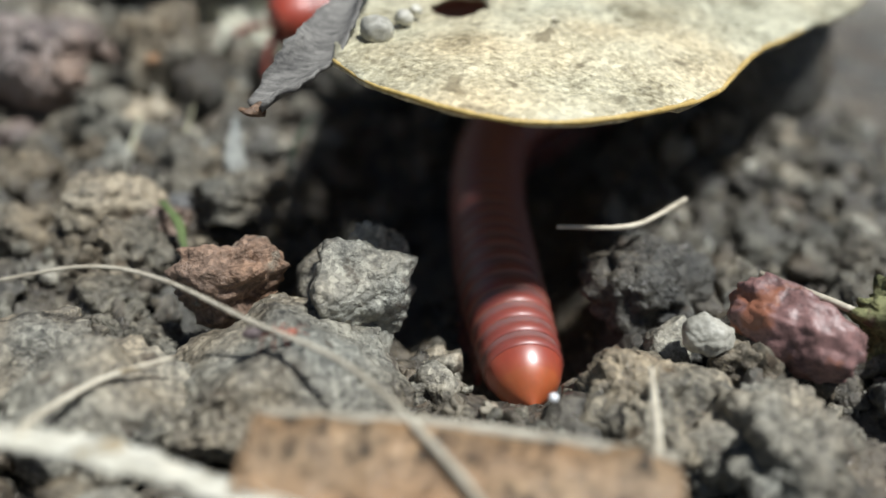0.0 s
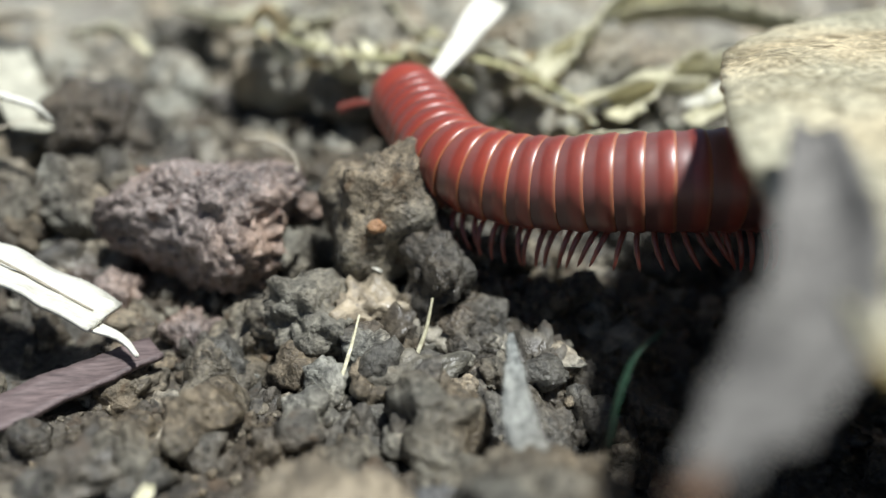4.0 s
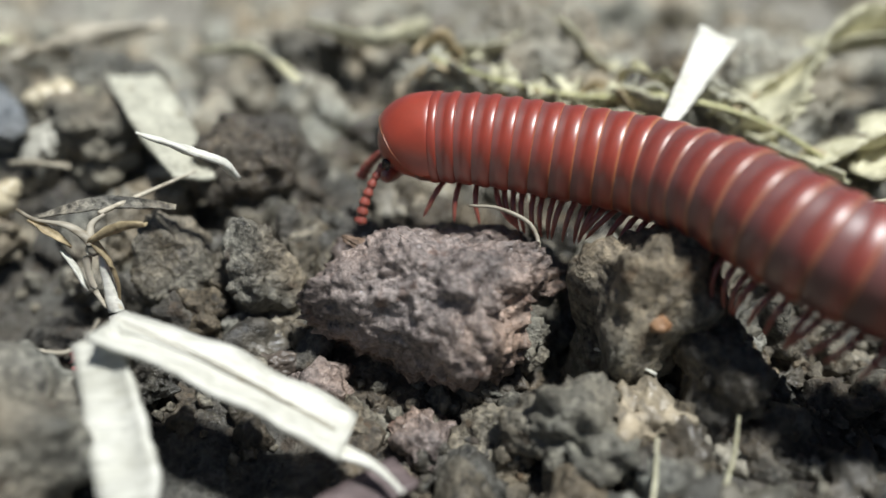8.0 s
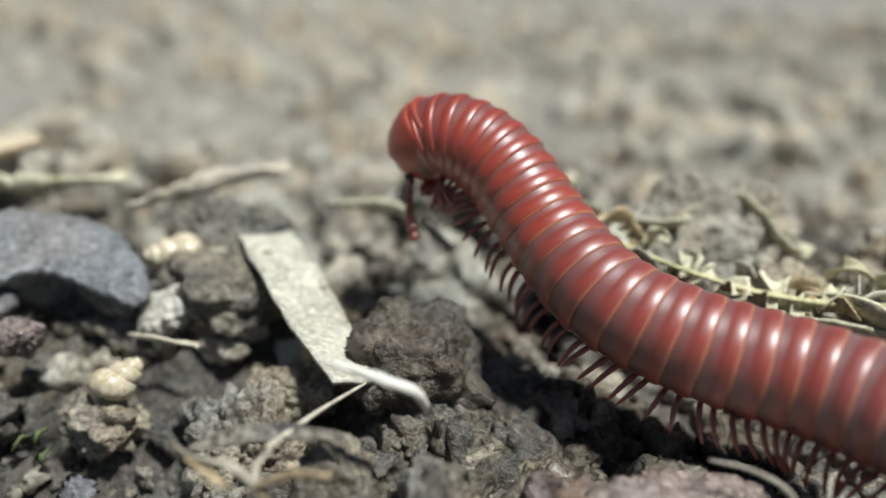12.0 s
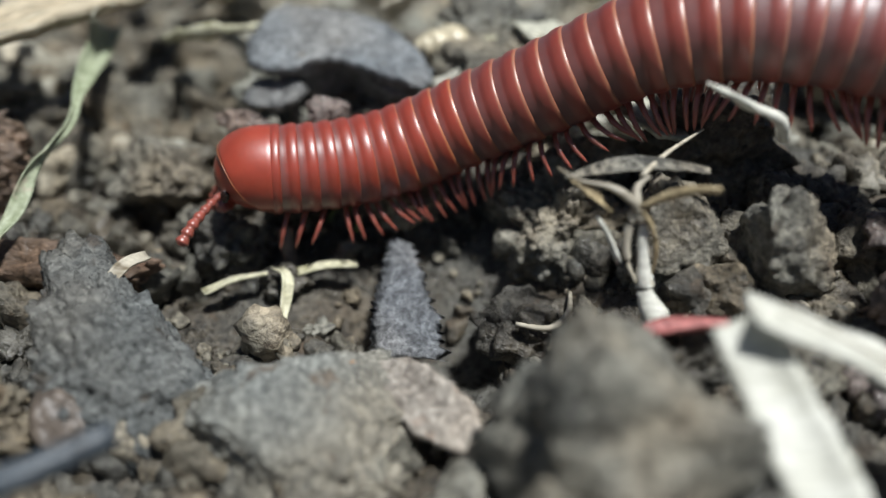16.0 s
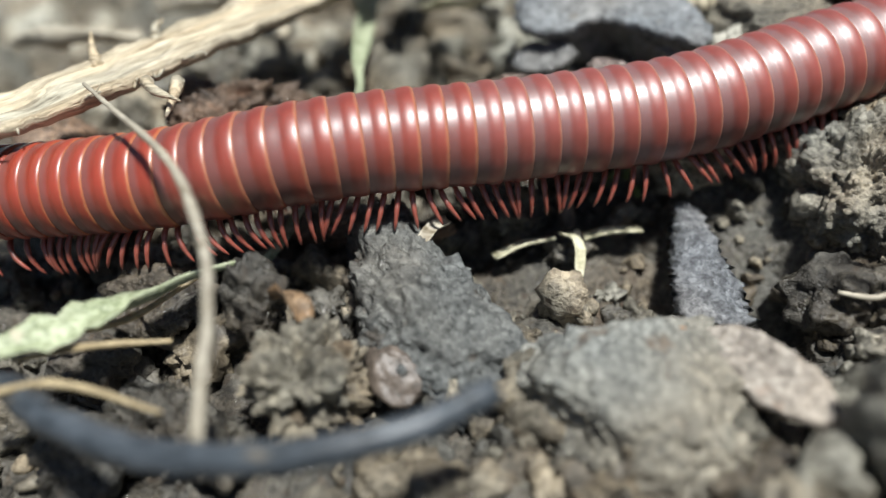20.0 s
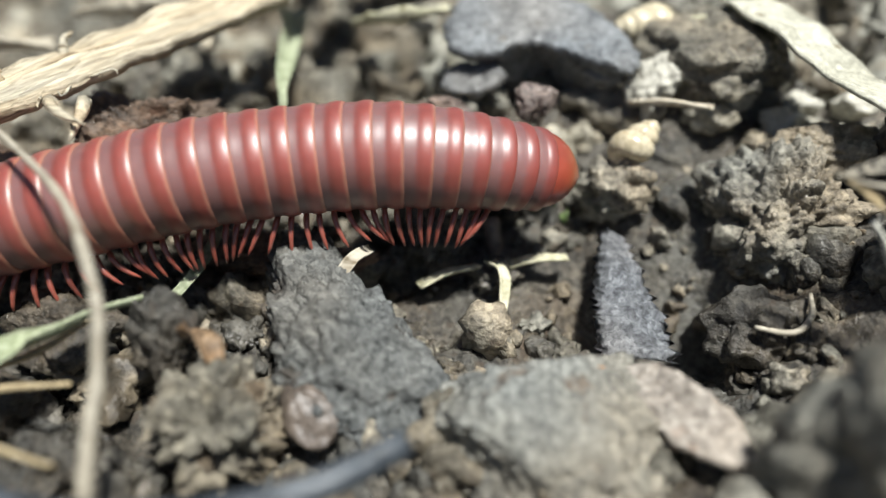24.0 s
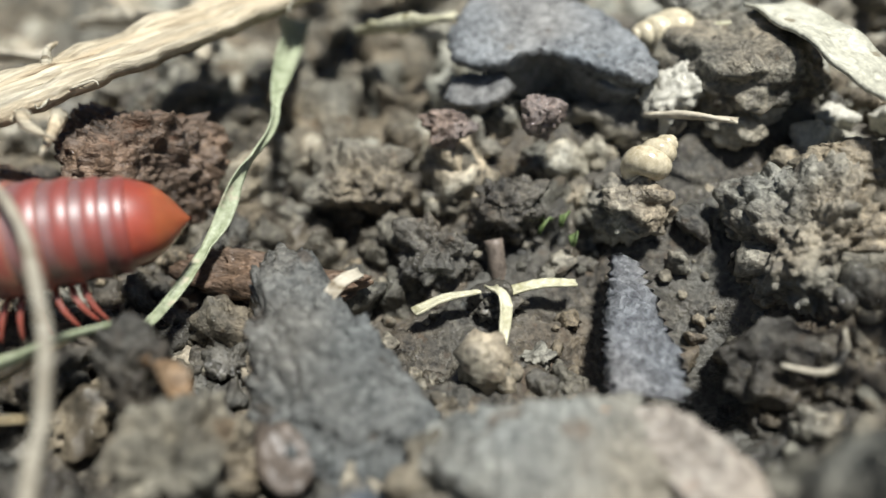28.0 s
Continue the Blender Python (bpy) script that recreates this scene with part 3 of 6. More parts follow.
bend(11.5, [(-29.1, 110.2, 15.0), (-27.0, 106.1, 17.0), (-25.4, 101.2, 14.1), (-23.2, 96.4, 11.2), (-20.2, 91.7, 9.3), (-15.5, 88.8, 8.2), (-10.1, 86.3, 7.9), (-6.4, 81.8, 8.6), (-3.5, 76.6, 8.6), (0.7, 72.4, 8.1), (5.5, 68.8, 7.5), (10.2, 65.2, 6.8), (15.1, 61.7, 6.2), (19.9, 58.2, 5.6), (24.7, 54.7, 5.0), (29.6, 51.2, 4.4)])
bend(12.5, [(-37.5, 97.7, 11.4), (-34.9, 99.3, 16.0), (-29.9, 99.5, 16.9), (-26.0, 96.5, 13.8), (-22.5, 92.3, 11.3), (-17.9, 89.0, 9.9), (-12.9, 85.8, 9.6), (-8.6, 81.7, 9.2), (-4.8, 77.1, 8.8), (-0.4, 73.1, 8.2), (4.4, 69.5, 7.6), (9.2, 66.0, 7.0), (14.0, 62.4, 6.4), (18.8, 58.9, 5.8), (23.6, 55.4, 5.2), (28.4, 51.8, 4.5)])
bend(13.5, [(-38.8, 92.6, 1.2), (-39.8, 94.0, 6.1), (-38.4, 95.0, 10.6), (-34.8, 94.6, 13.7), (-30.2, 93.6, 14.8), (-26.3, 90.6, 14.7), (-22.5, 87.8, 13.3), (-18.6, 85.1, 11.9), (-14.4, 82.7, 10.8), (-10.0, 80.5, 9.8), (-5.8, 77.9, 9.0), (-2.0, 74.7, 8.5), (1.6, 71.3, 8.2), (5.3, 68.0, 7.8), (9.0, 64.6, 7.4), (12.7, 61.3, 7.0), (16.4, 57.9, 6.6), (20.1, 54.6, 6.2), (23.8, 51.3, 5.8)])
bend(14.0, [(-42.0, 91.6, 2.1), (-41.2, 94.1, 6.4), (-38.6, 96.0, 10.1), (-35.3, 95.0, 13.7), (-31.0, 93.1, 15.3), (-27.0, 90.3, 15.1), (-23.9, 86.7, 13.7), (-20.0, 84.1, 12.1), (-15.3, 82.6, 11.0), (-10.8, 80.8, 10.1), (-6.4, 78.5, 9.2), (-2.5, 75.4, 8.7), (1.1, 71.9, 8.2), (4.7, 68.5, 7.8), (8.3, 65.1, 7.4), (12.0, 61.7, 7.0), (15.6, 58.3, 6.6), (19.3, 55.0, 6.2), (23.0, 51.6, 5.8)])
bend(15.0, [(-55.5, 92.9, 3.9), (-50.7, 93.6, 4.5), (-46.2, 95.3, 5.9), (-41.6, 96.0, 7.7), (-37.9, 94.1, 10.5), (-34.3, 91.7, 13.0), (-30.0, 89.6, 14.3), (-25.6, 87.4, 13.7), (-21.3, 85.2, 12.3), (-16.9, 83.4, 11.0), (-12.3, 81.7, 10.0), (-8.0, 79.3, 9.2), (-4.0, 76.3, 8.8), (-0.1, 73.1, 8.5), (3.9, 70.2, 8.1), (8.0, 67.3, 7.7), (12.0, 64.4, 7.4), (16.1, 61.5, 7.0), (20.1, 58.6, 6.6)])
bend(16.0, [(-66.5, 90.3, 3.1), (-60.7, 91.3, 2.6), (-54.9, 92.9, 2.8), (-49.4, 93.4, 5.0), (-44.1, 92.5, 7.7), (-39.0, 91.4, 10.6), (-33.4, 89.8, 12.1), (-27.8, 87.9, 12.0), (-22.3, 85.6, 11.3), (-16.8, 83.2, 10.4), (-11.4, 80.6, 9.7), (-6.2, 77.7, 9.1), (-1.0, 74.8, 8.6), (4.2, 71.8, 8.0), (9.4, 68.9, 7.4), (14.6, 65.9, 6.9)])
bend(17.0, [(-79.3, 93.8, 4.2), (-73.4, 92.6, 4.8), (-67.7, 90.9, 4.9), (-61.8, 90.6, 4.0), (-55.9, 91.6, 3.6), (-50.2, 93.2, 4.7), (-44.5, 94.6, 6.1), (-38.8, 95.2, 7.8), (-33.1, 93.9, 9.0), (-27.9, 91.0, 9.5), (-22.8, 88.0, 9.7), (-17.6, 85.0, 9.6), (-12.4, 81.9, 9.4), (-7.4, 78.6, 9.1), (-2.4, 75.3, 8.9), (2.6, 72.0, 8.6)])
bend(17.5, [(-79.8, 90.2, 8.9), (-74.2, 92.1, 7.6), (-68.7, 92.3, 5.4), (-63.2, 91.4, 3.5), (-57.4, 91.4, 2.6), (-51.6, 92.3, 3.8), (-46.1, 94.0, 5.7), (-40.7, 96.2, 6.8), (-34.8, 95.8, 7.8), (-29.4, 93.2, 8.4), (-24.5, 89.7, 9.0), (-19.5, 86.4, 9.2), (-14.4, 83.3, 9.1), (-9.2, 80.3, 9.0), (-4.1, 77.2, 9.0), (1.1, 74.1, 9.0)])
bend(18.0, [(-81.9, 83.5, 2.6), (-76.3, 85.0, 2.8), (-70.8, 87.3, 3.7), (-65.1, 89.0, 3.5), (-59.5, 90.9, 2.5), (-53.7, 92.5, 2.9), (-48.2, 94.2, 4.4), (-42.8, 96.6, 5.4), (-37.0, 97.3, 6.7), (-31.3, 95.5, 7.5), (-26.4, 92.3, 8.2), (-21.6, 88.7, 8.7), (-16.7, 85.3, 8.8), (-11.7, 81.8, 9.0), (-6.8, 78.4, 9.2), (-1.9, 74.9, 9.4)])
bend(19.0, [(-91.7, 86.6, 2.6), (-85.7, 86.2, 2.9), (-79.9, 86.0, 4.1), (-74.1, 87.3, 4.0), (-68.1, 88.0, 3.8), (-62.3, 89.6, 3.4), (-57.1, 92.4, 2.6), (-51.7, 94.9, 3.1), (-46.2, 96.8, 4.4), (-40.5, 98.4, 5.1), (-34.5, 98.2, 5.7), (-29.0, 96.0, 6.4), (-24.1, 92.7, 7.1), (-19.4, 88.9, 7.6), (-14.9, 85.0, 8.0), (-10.5, 81.0, 8.5)])
bend(20.0, [(-102.8, 82.7, 3.4), (-96.9, 81.9, 4.0), (-90.9, 82.2, 4.2), (-84.9, 82.8, 4.5), (-79.1, 83.8, 5.1), (-73.4, 85.9, 4.9), (-67.7, 87.7, 4.4), (-62.1, 89.7, 4.0), (-56.4, 91.5, 3.8), (-50.9, 93.9, 4.1), (-45.6, 96.6, 4.7), (-40.0, 98.6, 5.1), (-34.0, 98.6, 5.7), (-28.6, 96.2, 6.4), (-23.8, 92.7, 7.1), (-19.2, 88.9, 7.6)])
bend(21.2, [(-112.8, 77.5, 3.0), (-106.8, 78.1, 3.0), (-100.9, 78.8, 3.1), (-94.9, 79.5, 3.6), (-89.1, 80.9, 4.2), (-83.5, 83.1, 4.5), (-77.9, 85.3, 4.6), (-72.1, 87.0, 4.6), (-66.2, 88.2, 4.3), (-60.5, 90.0, 4.1), (-55.1, 92.5, 4.0), (-49.7, 95.1, 4.4), (-44.3, 97.9, 4.4), (-38.4, 99.2, 4.4), (-32.5, 98.6, 4.7), (-27.4, 95.8, 5.4)])
bend(22.5, [(-125.4, 76.5, 2.8), (-119.5, 77.4, 2.7), (-113.5, 78.1, 2.8), (-107.5, 78.5, 2.9), (-101.6, 79.1, 3.0), (-95.7, 80.2, 3.3), (-89.9, 81.7, 3.8), (-84.2, 83.5, 4.2), (-78.4, 85.1, 4.6), (-72.7, 86.8, 4.9), (-66.9, 88.2, 4.6), (-61.2, 90.1, 4.1), (-55.9, 92.9, 3.4), (-50.6, 95.6, 3.2), (-45.0, 97.7, 4.0), (-39.2, 99.4, 4.0)])
bend(23.0, [(-131.4, 76.1, 2.7), (-125.5, 76.8, 2.7), (-119.5, 77.7, 2.7), (-113.6, 78.4, 2.7), (-107.6, 79.0, 2.8), (-101.6, 79.6, 2.9), (-95.7, 80.6, 3.3), (-89.9, 81.9, 3.8), (-84.1, 83.2, 4.5), (-78.4, 85.2, 4.8), (-72.7, 87.1, 4.7), (-67.0, 88.6, 4.4), (-61.4, 90.8, 3.5), (-56.0, 93.3, 2.8), (-50.4, 95.2, 3.5), (-44.9, 97.6, 3.6)])
bend(24.0, [(-144.3, 75.2, 2.7), (-138.3, 75.8, 2.7), (-132.3, 76.5, 2.7), (-126.4, 77.2, 2.7), (-120.4, 78.0, 2.7), (-114.5, 78.8, 2.7), (-108.5, 79.4, 2.7), (-102.5, 80.0, 2.8), (-96.6, 80.8, 3.1), (-90.8, 82.1, 3.6), (-85.0, 83.6, 4.3), (-79.3, 85.2, 5.0), (-73.6, 87.1, 4.9), (-67.7, 88.0, 4.8), (-61.9, 88.9, 3.7), (-56.6, 91.0, 1.6)])
bend(25.0, [(-149.2, 74.0, 3.2), (-143.2, 74.5, 3.2), (-137.2, 75.1, 3.2), (-131.3, 75.8, 3.2), (-125.3, 76.5, 3.2), (-119.4, 77.3, 3.2), (-113.4, 78.1, 3.2), (-107.4, 78.7, 3.2), (-101.5, 79.2, 3.3), (-95.6, 80.1, 3.6), (-89.7, 81.4, 4.1), (-84.1, 83.3, 4.5), (-78.4, 85.3, 5.1), (-72.5, 86.4, 5.4), (-66.8, 87.8, 4.8), (-61.4, 89.7, 3.0)])
bend(26.0, [(-155.1, 73.5, 2.9), (-149.1, 74.0, 2.9), (-143.2, 74.6, 2.9), (-137.2, 75.1, 2.9), (-131.2, 75.8, 2.9), (-125.3, 76.5, 2.9), (-119.3, 77.4, 2.9), (-113.4, 78.1, 2.9), (-107.4, 78.7, 2.9), (-101.4, 79.3, 3.1), (-95.5, 80.2, 3.4), (-89.7, 81.6, 3.9), (-84.0, 83.5, 4.4), (-78.2, 84.8, 5.4), (-72.5, 86.1, 5.1), (-67.0, 88.2, 3.7)])
bend(27.0, [(-160.5, 72.1, 3.5), (-154.5, 72.6, 3.5), (-148.5, 73.1, 3.5), (-142.6, 73.6, 3.5), (-136.6, 74.2, 3.5), (-130.6, 74.8, 3.5), (-124.7, 75.6, 3.5), (-118.7, 76.4, 3.5), (-112.8, 77.1, 3.5), (-106.8, 77.7, 3.6), (-100.8, 78.3, 3.7), (-94.9, 79.2, 4.0), (-89.1, 80.4, 4.5), (-83.3, 81.7, 5.3), (-78.0, 84.3, 5.4), (-72.8, 86.8, 3.7)])
bend(28.0, [(-166.9, 71.5, 3.7), (-161.0, 72.0, 3.7), (-155.0, 72.5, 3.7), (-149.0, 73.0, 3.7), (-143.0, 73.5, 3.7), (-137.1, 74.1, 3.7), (-131.1, 74.7, 3.7), (-125.1, 75.4, 3.7), (-119.2, 76.2, 3.7), (-113.2, 77.0, 3.7), (-107.3, 77.6, 3.8), (-101.3, 78.2, 3.8), (-95.3, 79.0, 4.1), (-89.5, 80.1, 4.5), (-84.0, 82.3, 4.3), (-78.7, 85.0, 3.5)])
BEND_T = np.array([t for t, _ in BENDS])
BEND_P = np.array([p for _, p in BENDS])


def body_line(t):
    """The body's middle line at t, a place every millimetre from the head's tip back."""
    k = int(np.clip(np.searchsorted(BEND_T, t) - 1, 0, len(BEND_T) - 2))
    u = (t - BEND_T[k]) / (BEND_T[k + 1] - BEND_T[k])
    a, b = BEND_P[max(k - 1, 0)], BEND_P[min(k + 2, len(BEND_T) - 1)]
    p, q = BEND_P[k], BEND_P[k + 1]
    h = BEND_T[k + 1] - BEND_T[k]
    va = (q - a) / (BEND_T[k + 1] - BEND_T[max(k - 1, 0)])
    vb = (b - p) / (BEND_T[min(k + 2, len(BEND_T) - 1)] - BEND_T[k])
    line = (2 * u**3 - 3 * u**2 + 1) * p + (u**3 - 2 * u**2 + u) * h * va + (3 * u**2 - 2 * u**3) * q + (u**3 - u**2) * h * vb
    soft = line.copy()
    for _ in range(3):
        soft[1:-1] = 0.25 * soft[:-2] + 0.5 * soft[1:-1] + 0.25 * soft[2:]
    return soft


# ---- ground ----
HEIGHTS = [(11, 25, -1), (5, 38, 0), (20, 38, 1), (-7, 50, -2), (-11, 61, -3), (-1, 64, -2), (-5, 69, -1.5), (-20, 58, -4), (-21, 68, -6), (-28, 60, -4), (-10, 74, -1), (-17, 75, -5), (-6, 79, 1.5), (-13, 97, -1), (-28, 79, -4), (-22, 84, 1), (-32, 85, 0)]
HEIGHTS += [(-29, 92, 5), (-38, 86, -1), (-45, 101, 4), (-39, 77, -4), (-51, 92, -2), (-47, 100, 2), (-61, 84, -6), (-62, 92, -4), (-56, 73, -6), (-43, 68, -4), (-43, 83, -5), (-70, 78, -6), (-84, 75, -4)]
HEIGHTS += [(-85, 88, -2), (-62, 103, 2), (-90, 105, 2), (0, 115, 3), (-25, 120, 6), (-70, 125, 4), (40, 70, 4), (30, 25, 0), (-20, 20, -2), (-54, 87, -9), (-49, 85, -13), (-50, 83.5, -12), (16, 44, -6.5), (26, 50, -6), (8, 46, -15)]
HEIGHTS += [(11, 44, -14), (10, 48, -14), (12, 56, -14), (17, 60, -13), (10.6, 60.8, -11), (6.5, 52, -11), (-12, 76, -4.5), (-26, 75, -6), (-28, 89, 0), (-36, 90, 1), (-66, 89, -6.5), (-82, 83, -6), (-82, 70, -9), (-86, 73, -9), (-13, 74.5, -7), (-6, 66, -5)]
H = np.array(HEIGHTS, float)
TRODDEN = np.concatenate([body_line(t)[2:-2] for t in np.arange(0, 28.01, 0.5)])
TRODDEN = TRODDEN[::3]


def base_height(x, y):
    d = (x[..., None] - H[:, 0]) ** 2 + (y[..., None] - H[:, 1]) ** 2
    w = 1 / (d + 20) ** 1.5
    z = (w * H[:, 2]).sum(-1) / w.sum(-1)
    return z - 1.4


def bumps(x, y):
    """Crumbly relief at three sizes."""
    out = np.zeros(x.shape)
    flat = out.ravel()
    for i, (a, b) in enumerate(zip(x.ravel(), y.ravel())):
        c = 1 - 2 * abs(noise.noise(Vector((a * 0.11, b * 0.11, 0))))
        e = 1 - 2 * abs(noise.noise(Vector((a * 0.33, b * 0.33, 5))))
        flat[i] = 1.3 * c + 0.75 * e + 0.55 * noise.noise(Vector((a * 0.9, b * 0.9, 9))) + 0.25 * noise.noise(Vector((a * 2.1, b * 2.1, 3)))
    return out


def kept_low(x, y, z, room=5.0):
    """Keeps the soil under the animal's feet wherever it walks."""
    out = z.copy()
    for p in TRODDEN:
        d2 = (x - p[0]) ** 2 + (y - p[1]) ** 2
        near = d2 < 25
        if near.any():
            out[near] = np.minimum(out[near], p[2] - room + 0.18 * d2[near])
    return out


def grid_axis(lo, hi, fine, far_lo, far_hi):
    inner = np.arange(lo, hi, fine)
    out_lo, out_hi, s = [], [], fine
    a, b = lo, hi
    while a > far_lo or b < far_hi:
        s *= 1.35
        a, b = a - s, b + s
        out_lo.append(max(a, far_lo - s))
        out_hi.append(min(b, far_hi + s))
    return np.r_[out_lo[::-1], inner, out_hi]


gx, gy = grid_axis(-112, 48, 0.55, -700, 700), grid_axis(12, 150, 0.55, -700, 700)
X, Y = np.meshgrid(gx, gy)
Z = kept_low(X, Y, base_height(X, Y) + bumps(X, Y))


def soil_height(x, y):
    i, j = np.clip(np.searchsorted(gy, y), 1, len(gy) - 1), np.clip(np.searchsorted(gx, x), 1, len(gx) - 1)
    return float(Z[i - 1 : i + 1, j - 1 : j + 1].mean())


me = bpy.data.meshes.new("ground")
nx, ny = len(gx), len(gy)
quads = (np.arange((ny - 1) * nx).reshape(ny - 1, nx)[:, :-1]).ravel()
me.from_pydata((np.stack([X, Y, Z], -1).reshape(-1, 3) * MM).tolist(), [], np.stack([quads, quads + 1, quads + 1 + nx, quads + nx], 1).tolist())
me.polygons.foreach_set("use_smooth", [True] * len(me.polygons))
me.materials.append(GROUND)
ground = tagged(new("ground", me), "damp grey-brown crumbly garden soil", "soil", kind="structure")


# ---- the dead leaf over the start ----
def dead_leaf():
    leaf = thing("dead_leaf", "large pale dead leaf with holes, propped on soil clods", "leaf", P(30, 58, 13))
    edge = spline([(5.5, 45, 0), (7.4, 40.5, 0), (11, 36.3, 0), (16, 34.3, 0), (22, 35, 0), (28, 37.5, 0), (34, 42.5, 0), (42, 48, 0), (54, 55, 0), (62, 66, 0), (58, 80, 0), (44, 88, 0), (28, 86, 0), (16.5, 79, 0), (10, 65, 0), (7, 53.5, 0), (5.5, 45, 0)], 0.8)[:-1]
    bm = bmesh.new()
    mid = np.array((30.0, 58.0))
    rows, n = [], len(edge)
    levels = np.linspace(0.06, 1, 34)
    for r in levels:
        row = []
        for k, e in enumerate(edge):
            ragged = 1 + 0.012 * noise.noise(Vector((e[0] * 0.9, e[1] * 0.9, 0))) * (r > 0.97)
            x, y = mid + (e[:2] - mid) * r * ragged
            z = 0.5 * noise.noise(Vector((x * 0.12, y * 0.12, 2))) + 0.25 * noise.noise(Vector((x * 0.5, y * 0.5, 4))) + 1.2 * (1 - r * r) - 0.25 * max(0, r - 0.9) * 10
            row.append(bm.verts.new((x - 30, y - 58, z + 0.1)))
        rows.append(row)
    holes = [(15.8, 52.6, 2.1, 2.4), (11, 57.5, 0.8, 0.6), (21, 47, 0.5, 0.4), (36, 60, 1.2, 0.8)]
    for a, b in zip(rows, rows[1:]):
        for k in range(n):
            quad = (a[k], a[(k + 1) % n], b[(k + 1) % n], b[k])
            c = sum((v.co for v in quad), Vector()) / 4
            wob = 0.25 * noise.noise(Vector((c.x * 1.3, c.y * 1.3, 8)))
            if not any(((c.x + 30 - hx) / hw) ** 2 + ((c.y + 58 - hy) / hh) ** 2 < 1 + wob for hx, hy, hw, hh in holes):
                bm.faces.new(quad)
    bm.faces.new(rows[0])
    bmesh.ops.delete(bm, geom=[v for v in bm.verts if not v.link_faces], context="VERTS")
    for v in bm.verts:
        for hx, hy, hw, hh in holes:
            dx, dy = v.co.x + 30 - hx, v.co.y + 58 - hy
            reach = math.hypot(dx / hw, dy / hh)
            if v.is_boundary and 0 < reach < 1.7:
                ragged = 1.0 + 0.2 * noise.noise(Vector((v.co.x * 1.1, v.co.y * 1.1, 8)))
                v.co.x += dx / reach * ragged - dx
                v.co.y += dy / reach * ragged - dy
                break
    rim = [e for e in bm.edges if e.is_boundary]
    under = {v: bm.verts.new((v.co.x, v.co.y, v.co.z - 0.4)) for v in bm.verts[:]}
    for f in bm.faces[:]:
        bm.faces.new([under[v] for v in reversed(f.verts)])
    for e in rim:
        a, c = e.verts
        bm.faces.new((a, c, under[c], under[a]))
    part("leaf_blade", bm, LEAF, leaf)
    part("leaf_rim", tube([(e[0] - 30, e[1] - 58, -0.25 + 0.5 * noise.noise(Vector((e[0] * 0.12, e[1] * 0.12, 2)))) for e in edge[:60:2]], [0.12, 0.2, 0.14], 6, 0.7, wob=0.5), LEAFRIM, leaf, "yellowed leaf margin")
    part("curled_flap", ribbon([(-20.4, -1, 1.5), (-21.5, -4, 1.3), (-22.6, -6.8, 0.8), (-24.5, -10, -0.2), (-27, -12.8, -1.6), (-29.4, -14.8, -2.6)], [1.4, 2.2, 2.9, 3.2, 3.0, 1.4], 0.4, (10, -25, 20, -10), 0.3, 0.35, 3, 0.35, 8), GREYBARK, leaf, "grey curled torn flap of the leaf")
    part("flap_tip", tube([(-29.2, -14.6, -2.6), (-30, -15.2, -2.5), (-30.5, -15.2, -2.2)], [0.5, 0.3, 0.12], 8, 0.3, wob=0.3), BROWNBARK, leaf, "frayed brown tip")
    for k, (x, y, r) in enumerate([(8.6, 47.2, 1.15), (10.9, 49.4, 0.7), (12.2, 51.2, 0.45)]):
        part("gall", lump((r, r, r * 0.85), 60 + k, 0.12, 2, 0.03), PALEPEB, leaf, "round grey gall on the leaf", P(x - 30, y - 58, 0.9))
    return leaf


dead_leaf()
for k, (x, y, z, s) in enumerate([(52, 66, 4, (9, 8, 9)), (40, 80, 5, (9, 7, 8.4)), (31, 82, 5, (5, 4, 7.8))]):
    tagged(part("soil_mound", lump(s, 400 + k, 0.2, 4), DARKCLOD, None, "", P(x, y, z)), "dark soil mound that props up the leaf", "soil mound")


# ---- large stones and clods, each at its place ----
def stone(name, label, category, material, at, size, seed, rough=0.28, cuts=6, turn=(0, 0, 0), detail=5, flat=0.75, fine=0.085):
    return tagged(part(name, lump(size, seed, rough, cuts, fine, detail, flat), material, None, "", P(*at, *turn)), label, category)


stone("reddish_rock", "flat reddish-brown gritty rock in the soil", "rock", REDROCK, (-20.4, 79.8, 1.2), (8.3, 5.6, 5.5), 11, 0.26, 7, (14, 0, 4), fine=0.12, detail=6)
stone("grey_stone", "angular grey-brown stone standing in soil", "stone", GREYCLOD, (-31.4, 83.2, 1.2), (2.9, 2.4, 3.9), 12, 0.22, 9, (0, 8, 20))
stone("soil_clod", "rough grey soil clod beside the forked stem", "soil clod", GREYCLOD, (-37.5, 85.3, 0.7), (2.9, 2.4, 3.9), 13, 0.3, 6)
stone("soil_clod", "brown-grey clod rising from soil", "soil clod", GREYCLOD, (-42.9, 71.0, -0.4), (5.6, 4.6, 5.8), 14, 0.36, 4)
stone("grey_boulder", "long rough dark blue-grey stone half buried in soil", "stone", DARKBLUE, (-69.8, 79.8, -4.6), (9.8, 4.3, 4.1), 15, 0.24, 6, (6, 14, -46), fine=0.13, detail=6)
stone("flat_stone", "broad pale grey stone with a flat worn top", "stone", BLUEROCK, (-58.4, 75.4, -4.9), (6.6, 5.8, 3.5), 16, 0.2, 8, (6, -2, 10), fine=0.085, detail=6)
stone("bark_lump", "cracked reddish-brown bark lump", "bark", BROWNBARK, (-86.3, 93.2, 2.2), (5.4, 4.4, 5.2), 18, 0.34, 9, (0, 10, 20), fine=0.12, detail=6)
